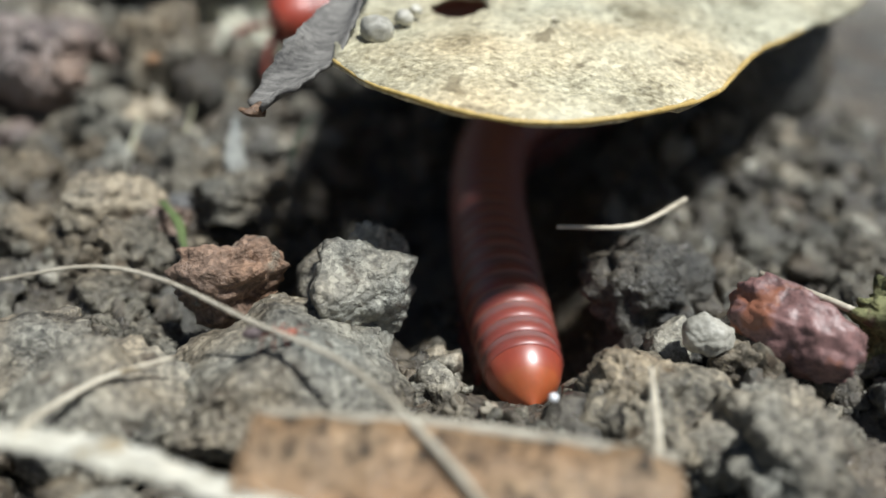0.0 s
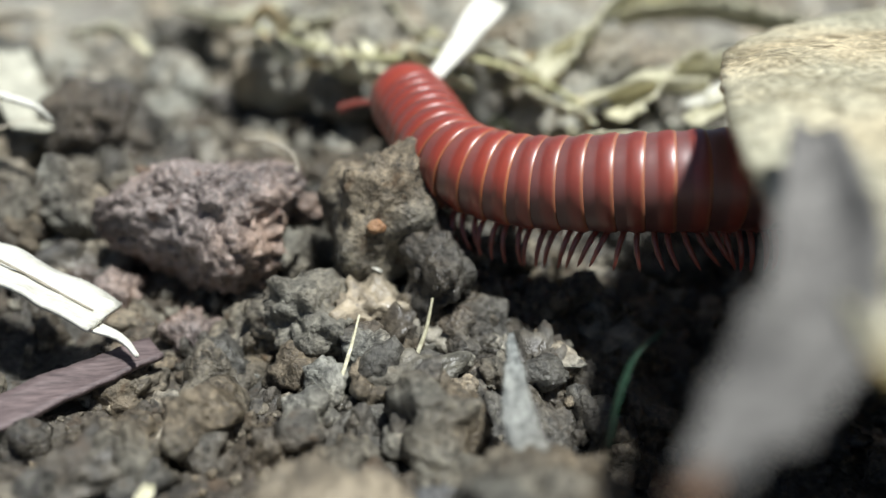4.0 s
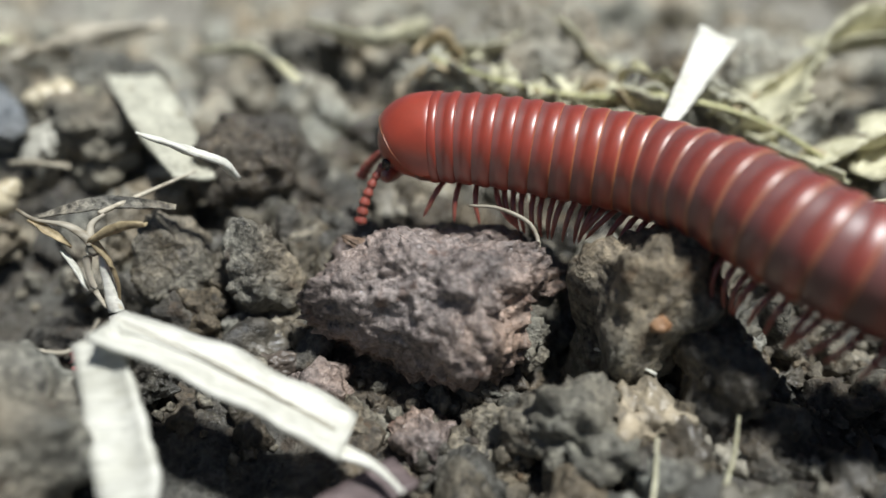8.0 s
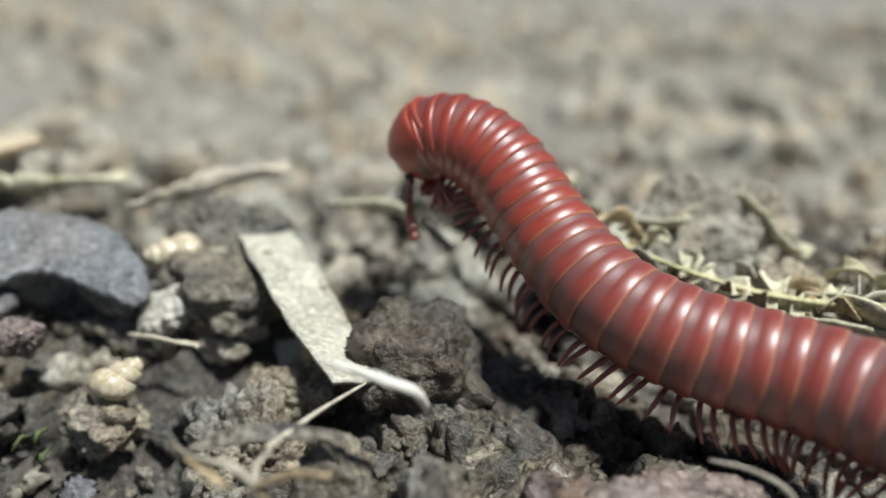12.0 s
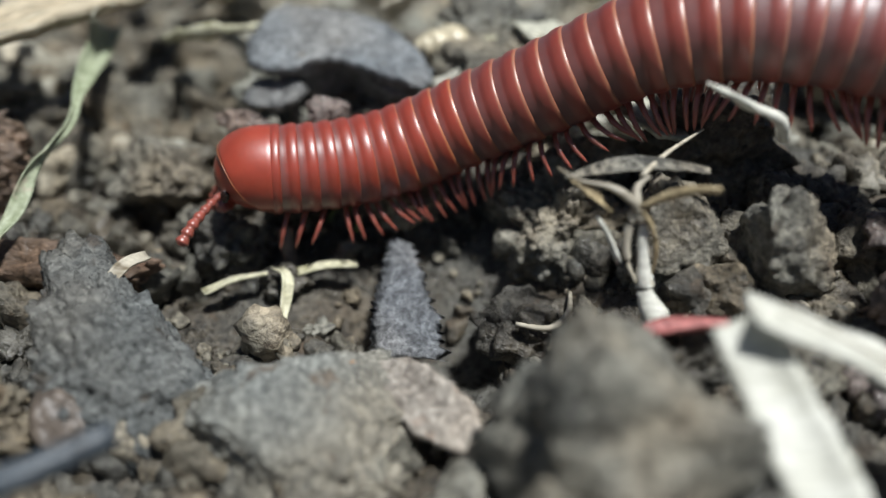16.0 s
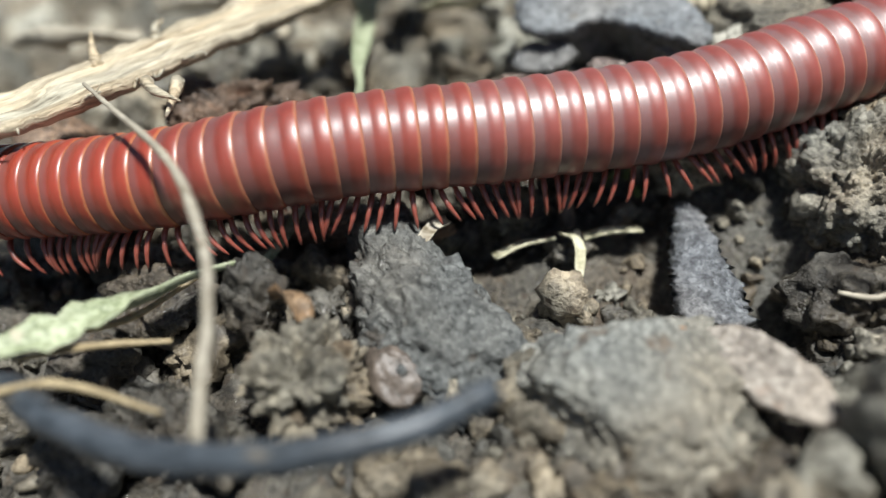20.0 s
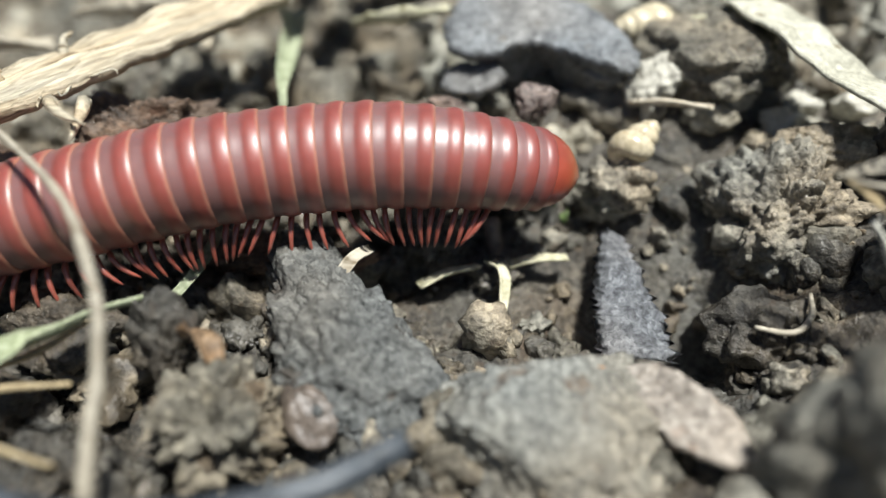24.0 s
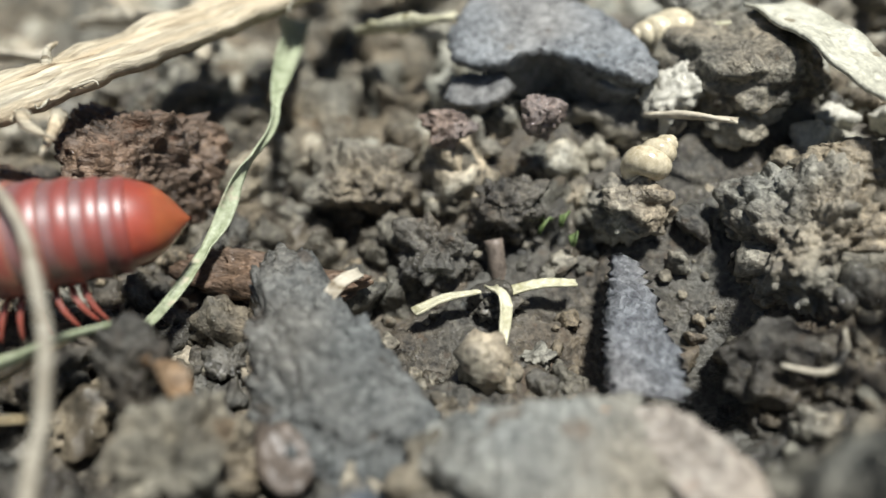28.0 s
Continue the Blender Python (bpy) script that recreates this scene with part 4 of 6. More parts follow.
stone("bark_lump", "big dark red-brown bark lump in shade", "bark", BROWNBARK, (-97, 90, 0), (6.5, 6, 5.5), 19, 0.25, 6)
stone("bark_lump", "low dark reddish bark ridge behind the grey stone", "bark", BROWNBARK, (-76, 87.5, -2.6), (6.5, 1.8, 1.8), 20, 0.3, 5, (0, 0, -8))
stone("tan_crumb", "small tan crumb in front of the slate", "soil crumb", REDROCK, (-59.4, 97, 4.2), (1.3, 1.1, 1.5), 22, 0.2, 5)
stone("tan_crumb", "small tan crumb beside the slate", "soil crumb", REDROCK, (-65.6, 97.5, 3.0), (1.8, 1.3, 1.2), 23, 0.2, 5)
stone("brown_pebble", "smooth brown pebble with a wet shine", "pebble", PEBBLE, (-71.2, 75.6, -4.0), (1.5, 2.5, 1.6), 24, 0.12, 3, (0, 0, 35), fine=0.02)
stone("soil_clod", "crumbly grey clod with rounded grains", "soil clod", SOIL, (-75.8, 73.6, -3.2), (3.1, 2.8, 3.3), 25, 0.5, 3, fine=0.16, detail=6)
stone("soil_clod", "dark knobbly clod under dry stems", "soil clod", DARKCLOD, (-79.2, 77.6, -0.7), (2.0, 1.8, 2.9), 26, 0.4, 5)
stone("soil_clod", "dark wet clod at the stone's end", "soil clod", DARKCLOD, (-87, 79.5, -2.4), (3.4, 2.4, 2.2), 27, 0.4, 4)
stone("soil_clod", "brown clod of packed soil", "soil clod", SOIL, (-46.5, 64.8, -2.6), (4.2, 3.6, 3.6), 28, 0.35, 4)
stone("soil_clod", "pale crumbly clod by the snail shells", "soil clod", GREYCLOD, (-43.0, 92.2, -2.4), (4.6, 3.6, 4.6), 29, 0.5, 3, fine=0.16, detail=6)
stone("soil_clod", "knobbly grey clod beside the dark hollow", "soil clod", DARKCLOD, (-46.0, 84.6, -5.0), (2.8, 2.2, 2.2), 30, 0.4, 5, fine=0.06)
stone("soil_clod", "grey clod behind the path", "soil clod", GREYCLOD, (-53.5, 94.5, -1.5), (2.6, 2.2, 2.4), 31, 0.35, 4, fine=0.1)
stone("soil_clod", "dark crumbly clod in front of the slate", "soil clod", DARKCLOD, (-61.5, 94.2, -1.2), (2.4, 1.8, 2.0), 32, 0.45, 3, fine=0.12)
stone("soil_clod", "dark crumbly clod on the track", "soil clod", DARKCLOD, (-66.3, 91.5, -3.2), (2.6, 2.0, 2.0), 33, 0.45, 3, fine=0.12)
stone("soil_clod", "grey clod with a flat top", "soil clod", GREYCLOD, (-72, 97, -0.6), (3.6, 2.8, 2.4), 34, 0.3, 5)
stone("soil_clod", "rough dark clod under the body", "soil clod", SOIL, (-8.4, 76.4, 1.2), (4.7, 4.0, 6.0), 35, 0.35, 6, (0, 12, 0))
stone("soil_clod", "dark lumpy clod by the white chip", "soil clod", DARKCLOD, (-4.6, 74.4, -0.6), (2.6, 4.4, 3.4), 36, 0.35, 5)
stone("soil_clod", "brown clod with a crumbling face", "soil clod", SOIL, (-13.2, 70.6, -2.2), (3.4, 2.8, 2.6), 37, 0.4, 4, fine=0.12)
stone("soil_clod", "pale round clod in dark soil", "soil clod", SOIL, (-17.4, 72.6, -4.6), (2.3, 2.0, 2.4), 38, 0.25, 4)
stone("soil_clod", "big grey-brown clod with a flat top", "soil clod", GREYCLOD, (-10.4, 52.8, -1.2), (4.3, 3.1, 2.7), 39, 0.25, 7)
stone("soil_clod", "brown crumbly clod of soil", "soil clod", SOIL, (-8.6, 47.6, -2.2), (2.8, 2.4, 2.6), 40, 0.35, 5, fine=0.1)
stone("soil_clod", "clod with a dark hollow beneath", "soil clod", SOIL, (-1.5, 53.2, -1.6), (4.2, 3.2, 2.4), 41, 0.4, 5, fine=0.1)
stone("mud_slab", "wide smooth cracked slab of grey mud", "soil clod", GREYCLOD, (0.2, 31.8, -1.2), (7.6, 6.4, 4.0), 42, 0.2, 7, (-4, 0, 10), fine=0.06, detail=6)
stone("mud_slab", "smooth grey mud slab with a cracked edge", "soil clod", GREYCLOD, (-9.2, 31.6, -1.4), (5.2, 5.0, 3.8), 76, 0.24, 7, fine=0.06, detail=6)
stone("mud_slab", "upright grey mud slab by the millipede's tail", "soil clod", GREYCLOD, (5.4, 37.6, -0.4), (4.2, 4.2, 4.0), 77, 0.34, 7, fine=0.055, detail=6)
stone("rusty_clod", "rust-brown crumbly clod behind the mud slab", "soil clod", RUST, (-1.6, 39.2, 0.6), (3.6, 2.0, 3.0), 43, 0.35, 5, fine=0.08)
stone("soil_clod", "tall grey clod by the millipede's tail", "soil clod", GREYCLOD, (7.2, 41.4, -0.6), (2.6, 2.8, 3.2), 44, 0.4, 5, fine=0.07)
stone("soil_clod", "flat grey clod among crumbs", "soil clod", GREYCLOD, (-15, 37, -1.8), (5.4, 4.4, 2.8), 45, 0.3, 6)
stone("soil_clod", "brown clod by the seed pod", "soil clod", SOIL, (20.5, 25, -0.6), (4.0, 3.4, 3.2), 46, 0.4, 4, fine=0.1)
stone("soil_clod", "dark clod in the leaf's shade", "soil clod", DARKCLOD, (26, 35.5, -0.6), (4.4, 3.4, 3.2), 47, 0.35, 4)
stone("red_pod", "shiny reddish-brown seed pod", "seed pod", POD, (29.6, 26.3, 2.4), (2.1, 3.9, 2.4), 48, 0.22, 3, (10, 8, 38), fine=0.045, flat=0.92)
stone("pale_pebble", "pale greenish round pebble", "pebble", PALEPEB, (24.6, 27.4, 2.0), (1.5, 1.3, 1.3), 49, 0.1, 3, fine=0.03)
stone("soil_clod", "broad clod under the pale strip", "soil clod", SOIL, (-46, 104, 4.6), (5.6, 5, 3.2), 50, 0.3, 5)
stone("soil_clod", "large pale gritty clod behind the path", "soil clod", DRYLITSOIL, (-8, 108, 5), (9.5, 6.0, 7.5), 51, 0.3, 5, fine=0.12, detail=6)
stone("soil_clod", "large grey gritty clod", "soil clod", DRYLITSOIL, (10, 104.5, 4), (8.5, 6.5, 6.5), 52, 0.3, 5, fine=0.12, detail=6)
stone("soil_clod", "mossy grey-green clod beneath the body", "soil clod", DARKCLOD, (-32.5, 94.2, 3.6), (5.0, 3.6, 4.4), 53, 0.4, 5, fine=0.1)
stone("tan_grain", "tan round grain on the dark clod", "grain", ORANGE, (-8.4, 73.2, 3.2), (0.55, 0.45, 0.5), 54, 0.12, 3)
stone("tan_grain", "orange grain at the rock's edge", "grain", ORANGE, (-27.8, 80.2, -1.6), (0.6, 0.5, 0.5), 55, 0.15, 3)
stone("brown_grain", "brown pebble by the straw", "grain", PEBBLE, (-30.2, 78.4, -2.4), (1.4, 0.9, 0.9), 56, 0.12, 3)
# damp clods whose dark colour also stands for shade beneath the stems
stone("soil_clod", "dark damp clod, coloured darker for the shade of stems", "soil clod", DARKCLOD, (-84.5, 72.5, -5.4), (2.6, 2.2, 2.2), 301, 0.4, 4, detail=4, fine=0.12)
stone("soil_clod", "dark damp clod, coloured darker for the shade of stems", "soil clod", DARKCLOD, (-87.5, 69.5, -5.6), (3.0, 2.4, 2.4), 302, 0.4, 4, detail=4, fine=0.12)
stone("soil_clod", "dark damp clod, coloured darker for the shade of stems", "soil clod", DARKCLOD, (-80.5, 71.0, -6.0), (2.2, 2.0, 2.0), 303, 0.4, 4, detail=4, fine=0.12)
stone("soil_clod", "dark damp clod, coloured darker for the shade of stems", "soil clod", DARKCLOD, (-89.5, 75.5, -4.0), (2.8, 2.4, 2.6), 304, 0.4, 4, detail=4, fine=0.12)
stone("bark_chip", "dull red-brown bark chip on the reddish rock", "bark chip", BROWNBARK, (-24.6, 81.0, 4.4), (1.5, 0.45, 0.35), 57, 0.3, 4, (10, 12, -32))
stone("tan_grain", "tan crumb on the flat stone", "grain", ORANGE, (-56, 77.4, -2.2), (0.65, 0.5, 0.4), 58, 0.2, 4)


def slab(outline, thick, seed, step=0.3, layers=7, rag=0.3):
    """A broken plate: a rough top inside a jagged outline, and a layered broken edge."""
    rnd = random.Random(seed)
    edge = spline([(*p, 0) for p in outline] + [(*outline[0], 0)], step)[:-1]
    mid = edge[:, :2].mean(0)
    n = len(edge)
    jag = [rag * (noise.noise(Vector((k * step * 0.9, seed, 0))) + 0.8 * noise.noise(Vector((k * step * 2.6, seed, 4)))) for k in range(n)]
    bm = bmesh.new()
    rows = []
    for r in np.linspace(0.05, 1, 18):
        row = []
        for k, e in enumerate(edge):
            out = (e[:2] - mid) / np.linalg.norm(e[:2] - mid)
            x, y = mid + (e[:2] - mid) * r + out * jag[k] * r**4
            z = 0.2 * noise.noise(Vector((x * 0.35, y * 0.35, seed))) + 0.22 * noise.noise(Vector((x * 1.1, y * 1.1, seed + 3))) + 0.12 * abs(noise.noise(Vector((x * 3, y * 3, seed + 5))))
            z -= 0.35 * max(0, r - 0.93) / 0.07
            row.append(bm.verts.new((x, y, z)))
        rows.append(row)
    for v in range(1, layers + 1):
        inset = rnd.uniform(-0.25, 0.35) + 0.25 * v * v / layers
        row = []
        for k, e in enumerate(edge):
            out = (e[:2] - mid) / np.linalg.norm(e[:2] - mid)
            x, y = e[:2] + out * (jag[k] - inset + 0.3 * noise.noise(Vector((k * step * 1.3, v * 2.1, seed))))
            row.append(bm.verts.new((x, y, rows[17][k].co.z - thick * v / layers)))
        rows.append(row)
    for a, b in zip(rows, rows[1:]):
        for k in range(n):
            bm.faces.new((a[k], a[(k + 1) % n], b[(k + 1) % n], b[k]))
    bm.faces.new(rows[0][::-1])
    bm.faces.new(rows[-1])
    return bm


slate = thing("slate_slab", "cracked blue-grey slate slab with a jagged edge on soil", "slate", P(-58.9, 102.6, 7.0, 22, 7, -6))
part("plate", slab([(-7.2, -0.4), (-6.8, 2.4), (-5.4, 4.4), (0, 4.7), (3.8, 3.2), (6.4, 0.6), (7.3, -1.4), (6.4, -2.4), (3.6, -1.9), (1.4, -1.3), (-0.4, -1.1), (-1.8, -1.5), (-3.0, -2.6), (-6.0, -2.8)], 1.5, 3, rag=0.5), SLATE, slate)
part("under_layer", slab([(-3.6, -2.2), (-4.2, 1.6), (0, 3.4), (5, 1.6), (6.6, -1.4), (5.6, -2.6), (2.6, -1.6), (-0.6, -0.2), (-2.2, -1.6)], 3.2, 5, rag=0.45), SLATE, slate, "dark broken underside", P(-0.2, 0.3, -1.5))
tagged(part("tan_stone", slab([(-4.0, -0.2), (-2.8, 1.5), (0.4, 1.7), (3.0, 0.9), (4.2, -0.6), (2.0, -1.5), (-1.6, -1.4)], 1.6, 12, 0.25, 5, 0.35), TANSTONE, None, "", P(-51.9, 75.6, -2.9, 24, 4, -38)), "tan weathered flat stone chip lying in soil", "stone")
part("loose_flake", slab([(-2.6, -0.6), (-1.4, 1.2), (1.4, 1.3), (2.4, 0), (1.2, -1.2), (-1.4, -1.3)], 1.2, 8, 0.2, 5, 0.3), SLATE, slate, "dark flaking block", P(-4.4, -3.4, -2.0, 14, -8, 10))


# ---- straws, strips, stems ----
def strip(name, label, category, material, points, widths, thick=0.25, twist=(0, 0), curl=0.0, rag=0.15, seed=0):
    """A loose blade; its origin lies at its first point."""
    o = points[0]
    bm = ribbon([(x - o[0], y - o[1], z - o[2]) for x, y, z in points], widths, thick, twist, curl, rag, seed)
    return tagged(part(name, bm, material, None, "", P(*o)), label, category)


def stalk(name, label, category, material, points, radii, seg=8, wob=0.15, flat=1.0, seed=0):
    o = points[0]
    bm = tube([(x - o[0], y - o[1], z - o[2]) for x, y, z in points], radii, seg, 0.4, wob, flat, seed)
    return tagged(part(name, bm, material, None, "", P(*o)), label, category)


fold = thing("folded_straw", "pale folded straw blade lying on soil", "straw", P(-37, 73.2, 4.4))
part("long_arm", ribbon([(-0.5, 0.1, 0.3), (4, -1.1, -1.2), (11.6, -3.4, -4.9)], [3.3, 3.9, 3.8], 0.35, (14, 10), 0.06, 0.05, 1), STRAW, fold)
part("short_arm", ribbon([(-0.9, 0.05, -0.1), (0.3, -2.9, -2.3), (1.4, -5.6, -4.1), (1.9, -7.3, -5.4), (1.7, -8.2, -6.5)], [2.6, 2.7, 3.0, 3.0, 1.0], 0.35, (-30, -14), 0.08, 0.1, 2), STRAW, fold)
part("crease", tube([(0.6, -0.1, 0.75), (5, -1.3, -1.2), (11, -3.3, -4.3)], [0.05, 0.09, 0.06], 6, 0.5, 0.3), DRYSTEM, fold, "brown crease along the straw")
part("frayed_end", ribbon([(11, -4, -5), (13, -5, -5.4), (14.3, -6.6, -5.6)], [1.2, 0.6, 0.2], 0.2, (10, 40), 0, 0.3, 3), STRAW, fold, "frayed straw end")
strip("plum_strip", "dark plum-brown dried strip on soil", "dry strip", PURPLE, [(-22.5, 69.2, -2.6), (-27, 66, -2.6), (-33, 61.5, -3)], [2.2, 2.8, 2.4], 0.4, (0, 12), 0.05)
strip("pale_strip", "pale flat dried grass strip", "dry strip", PALESTRIP, [(-44.4, 106, 7.8), (-42.2, 101.5, 7.4), (-39.6, 97, 5.8), (-36.2, 90.8, 4.8)], [4.2, 4.5, 4.3, 3.6], 0.3, (6, 14), 0.05, 0.06)
stalk("white_stick", "short white ribbed bent stick", "stick", STRAW, [(-37.45, 83.9, 11.1), (-36.0, 84.2, 10.3), (-34.3, 84.5, 9.4), (-32.9, 84.7, 8.7), (-32.2, 85.1, 7.3)], [0.1, 0.3, 0.4, 0.42, 0.4, 0.28], 10, 0.6, 0.7)
stalk("pale_fibre", "thin pale fibre across the soil", "fibre", DRYSTEM, [(-40.3, 82.9, 6.4), (-38.1, 86.0, 6.3), (-35.6, 88.3, 6.6)], [0.16, 0.14, 0.07], 6)
fork = thing("forked_stem", "dry golden forked stem with frayed husk", "dry stem", P(-40.8, 82.1, 2.5))
part("main_stalk", tube([(0.5, -0.46, 1.96), (0.72, -1.07, -0.38), (0.99, -1.48, -2.13), (1.59, -1.93, -3.47), (2.12, -2.29, -4.68)], [0.14, 0.3, 0.38, 0.6, 0.95, 0.8], 12, 0.2, 0.35, 0.7), STRAW, fork, "white swollen foot of the stem")
part("outer_sheath", tube([(0.12, -0.47, 2.93), (-0.29, -0.87, 1.07), (-0.13, -1.09, -0.36), (0.42, -1.44, -1.53)], [0.3, 0.26, 0.2, 0.12], 8, 0.25, 0.3, 0.6), DRYSTEM, fork)
part("inner_sheath", tube([(0.31, -0.56, 2.8), (1.04, -0.89, 1.49), (1.31, -1.12, 0.06), (1.2, -1.26, -1.27)], [0.32, 0.2, 0.14, 0.08], 8, 0.25, 0.3, 0.6), GOLD, fork)
part("left_branch", tube([(-4.06, 0.56, 4.49), (-2.95, 0.16, 3.94), (-1.22, -0.08, 3.61), (0.12, -0.54, 2.79), (0.3, -0.7, 1.9)], [0.1, 0.14, 0.2, 0.34, 0.42], 8, 0.25, 0.3, 0.8), DRYSTEM, fork)
part("right_branch", ribbon([(0.12, -0.73, 2.66), (1.44, -0.94, 3.34), (2.64, -1.24, 3.86), (3.91, -1.65, 4.18)], [0.4, 0.7, 0.75, 0.5], 0.15, (20, 60, 30), 0.35, 0.3, 61), GOLD, fork, "flat golden split branch")
part("upper_branch", tube([(0.12, -0.54, 2.79), (0.12, 0.16, 3.46), (0.86, 0.67, 3.89)], [0.26, 0.2, 0.1], 8, 0.25, 0.3), DRYSTEM, fork)
part("withered_leaf", ribbon([(-3.47, 1.23, 3.5), (-0.89, 1.91, 3.75), (2.11, 2.15, 3.7), (4.6, 2.3, 3.3)], [0.3, 1.0, 1.1, 0.4], 0.12, (-15, -25, -10, -20), 0.2, 0.5, 62), GREYCLOD, fork, "grey-green withered leaf")
part("torn_sheath", ribbon([(-3.42, 0.09, 3.94), (-2.4, -0.1, 3.3), (-1.7, -0.25, 2.7), (-1.15, -0.35, 2.25)], [0.15, 0.6, 0.55, 0.15], 0.12, (30, -50, 40), 0.3, 0.7, 63), GOLD, fork, "torn brown sheath")
part("husk", ribbon([(-1.9, -0.22, 1.98), (-1.34, -0.55, 1.04), (-0.68, -1.09, -0.45)], [0.2, 0.65, 0.4], 0.15, (20, 60), 0.25, 0.4, 64), STRAW, fork, "dangling pale husk")
husk = thing("red_husk", "crumpled torn red husk under the forked stem", "husk", P(-38.9, 76.8, 0.3))
part("sheet", ribbon([(-2.6, 0.2, -0.4), (-1.0, 0.0, 0.3), (0.8, -0.1, 0.5), (2.7, 0.3, 0.4)], [0.6, 1.5, 1.8, 0.8], 0.2, (-30, 10, 30, 10), 0.3, 0.6, 65), RIND, husk)
part("torn_flap", ribbon([(-2.2, -0.2, -0.5), (-1.7, -0.7, -1.3), (-1.1, -0.9, -2.0)], [1.0, 0.9, 0.3], 0.2, (20, -40, 10), 0.3, 0.6, 66), RIND, husk)
stone("soil_crumb", "dark crumb under the red husk", "soil crumb", DARKCLOD, (-38.6, 77.2, -1.8), (2.4, 1.6, 1.8), 59, 0.4, 4)

plank = thing("weathered_straw", "broad weathered straw stalk lying across bark", "straw", P(-93, 86.5, 8.6))
part("blade", ribbon([(-16.37, 0.94, -1.2), (-6.8, 0.2, -0.4), (0.0, 0.0, 0), (12.9, -0.28, 0.6), (28.43, 0.03, 1.2), (43.26, 0.46, 1.6)], [4.2, 4.5, 4.7, 4.5, 4.2, 3.7], 0.9, (-8, -8), 0.04, 0.12, 4, 0.35, 26, 0.45), WOOD, plank, "", P(0, 0, 0, 0, 0, 55.7))
for k, (a, b, c) in enumerate([((7.2, 1.0, 0.2), (7.4, -0.6, -0.4), (7.6, -2.2, -0.8)), ((5.5, 0.2, 0.5), (6.6, -1.0, 0.4), (8.6, -1.8, 0)), ((0.5, 3.0, 0.5), (-0.4, 4.4, 1.4), (-0.6, 5.2, 2.2)), ((3, 6.5, 0.6), (2.4, 8, 1.4), (2.6, 9, 1.6)), ((-6, -4, 0.4), (-7, -3.4, 1), (-8.4, -3.2, 1.2))]):
    part("splinter", tube([a, b, c], [0.45, 0.3, 0.08], 6, 0.3, 0.4, seed=k), WOOD, plank, "loose straw splinter")

rnd = random.Random(31)
for k in range(34):
    u = rnd.uniform(-0.42, 0.95)
    side = rnd.choice((-1, 1))
    along = Vector((16, 23.5, 1.2)) * u
    edge = along + Vector((0.83, -0.56, 0)) * side * rnd.uniform(2.0, 2.5)
    away = edge + Vector((0.83, -0.56, 0)) * side * rnd.uniform(0.3, 0.9) + Vector((0.56, 0.83, 0.3)) * rnd.uniform(-1.2, 1.2)
    end = away + Vector((rnd.uniform(-0.6, 0.6), rnd.uniform(-0.6, 0.6), rnd.uniform(-0.5, 0.6)))
    part("fibre", tube([edge, away, end], [0.13, 0.09, 0.02], 5, 0.3, 0.4, seed=k), WOOD, plank, "frayed straw fibre")
arching = stalk("arching_stem", "thin dry grey-white stem arching over clods", "dry stem", DRYSTEM, [(-91.0, 85.2, 9.6), (-87.2, 81.9, 9.2), (-83.8, 79.2, 8.6), (-81.6, 77.2, 7.8), (-79.7, 74.6, 6.6), (-78.8, 72.8, 5), (-78.5, 70.9, 3.2), (-78.4, 68.9, 1.6), (-78.2, 66.6, -0.5)], [0.12, 0.15, 0.18, 0.23, 0.28, 0.3, 0.32, 0.34, 0.34], 10, 0.35)
stalk("blue_stalk", "curved blue-grey dried stalk lying on soil", "stalk", WIRE, [(-64.6, 69.4, 1.3), (-68, 66.8, 1.4), (-72.6, 65.2, 1.4), (-77, 64.9, 1.2), (-81, 65.5, 1.0), (-86, 67.4, 0.8), (-90, 70, 0)], [0.62, 0.66, 0.7, 0.75, 0.8, 0.8, 0.7], 12, 0.15)
strip("crossing_blade", "pale green dried blade across the stems", "grass blade", SAGE, [(-91, 68.6, 1.8), (-87.6, 72.2, 1.2), (-84.6, 75.6, 0.7), (-82.6, 77.2, 1.0), (-80.4, 78.6, 1.1)], [1.2, 2.0, 2.2, 1.6, 0.5], 0.12, (20, -30, 30, 40), 0.3, 0.6, 13)
strip("twisted_strand", "twisted pale green dried leaf strand", "grass blade", SAGE, [(-80.1, 111, 6.4), (-78.6, 104, 6.0), (-77.6, 98.5, 5), (-76.8, 94.4, 4.4), (-78, 91, 3), (-78.9, 88.2, 0.4), (-79.9, 83.4, -0.8), (-81.5, 81.6, -2)], [2.6, 2.2, 1.6, 0.6, 0.7, 1.1, 0.8, 0.5], 0.12, (20, 60, 10, 120, -20, 60), 0.2)
for k, pts in enumerate([[(-90, 71, 0.4), (-86, 72, 0.6), (-82, 73, 0.2)], [(-92, 66, 1), (-86, 68.5, 1.4), (-80, 68, 0.4)], [(-91, 73.5, 0), (-86.5, 75, -0.4), (-83, 78.5, 0.2)]]):
    stalk("dried_twig", "thin dry brown stem among clods", "dry stem", GOLD, pts, [0.16, 0.22, 0.12], 8, 0.4, seed=k)

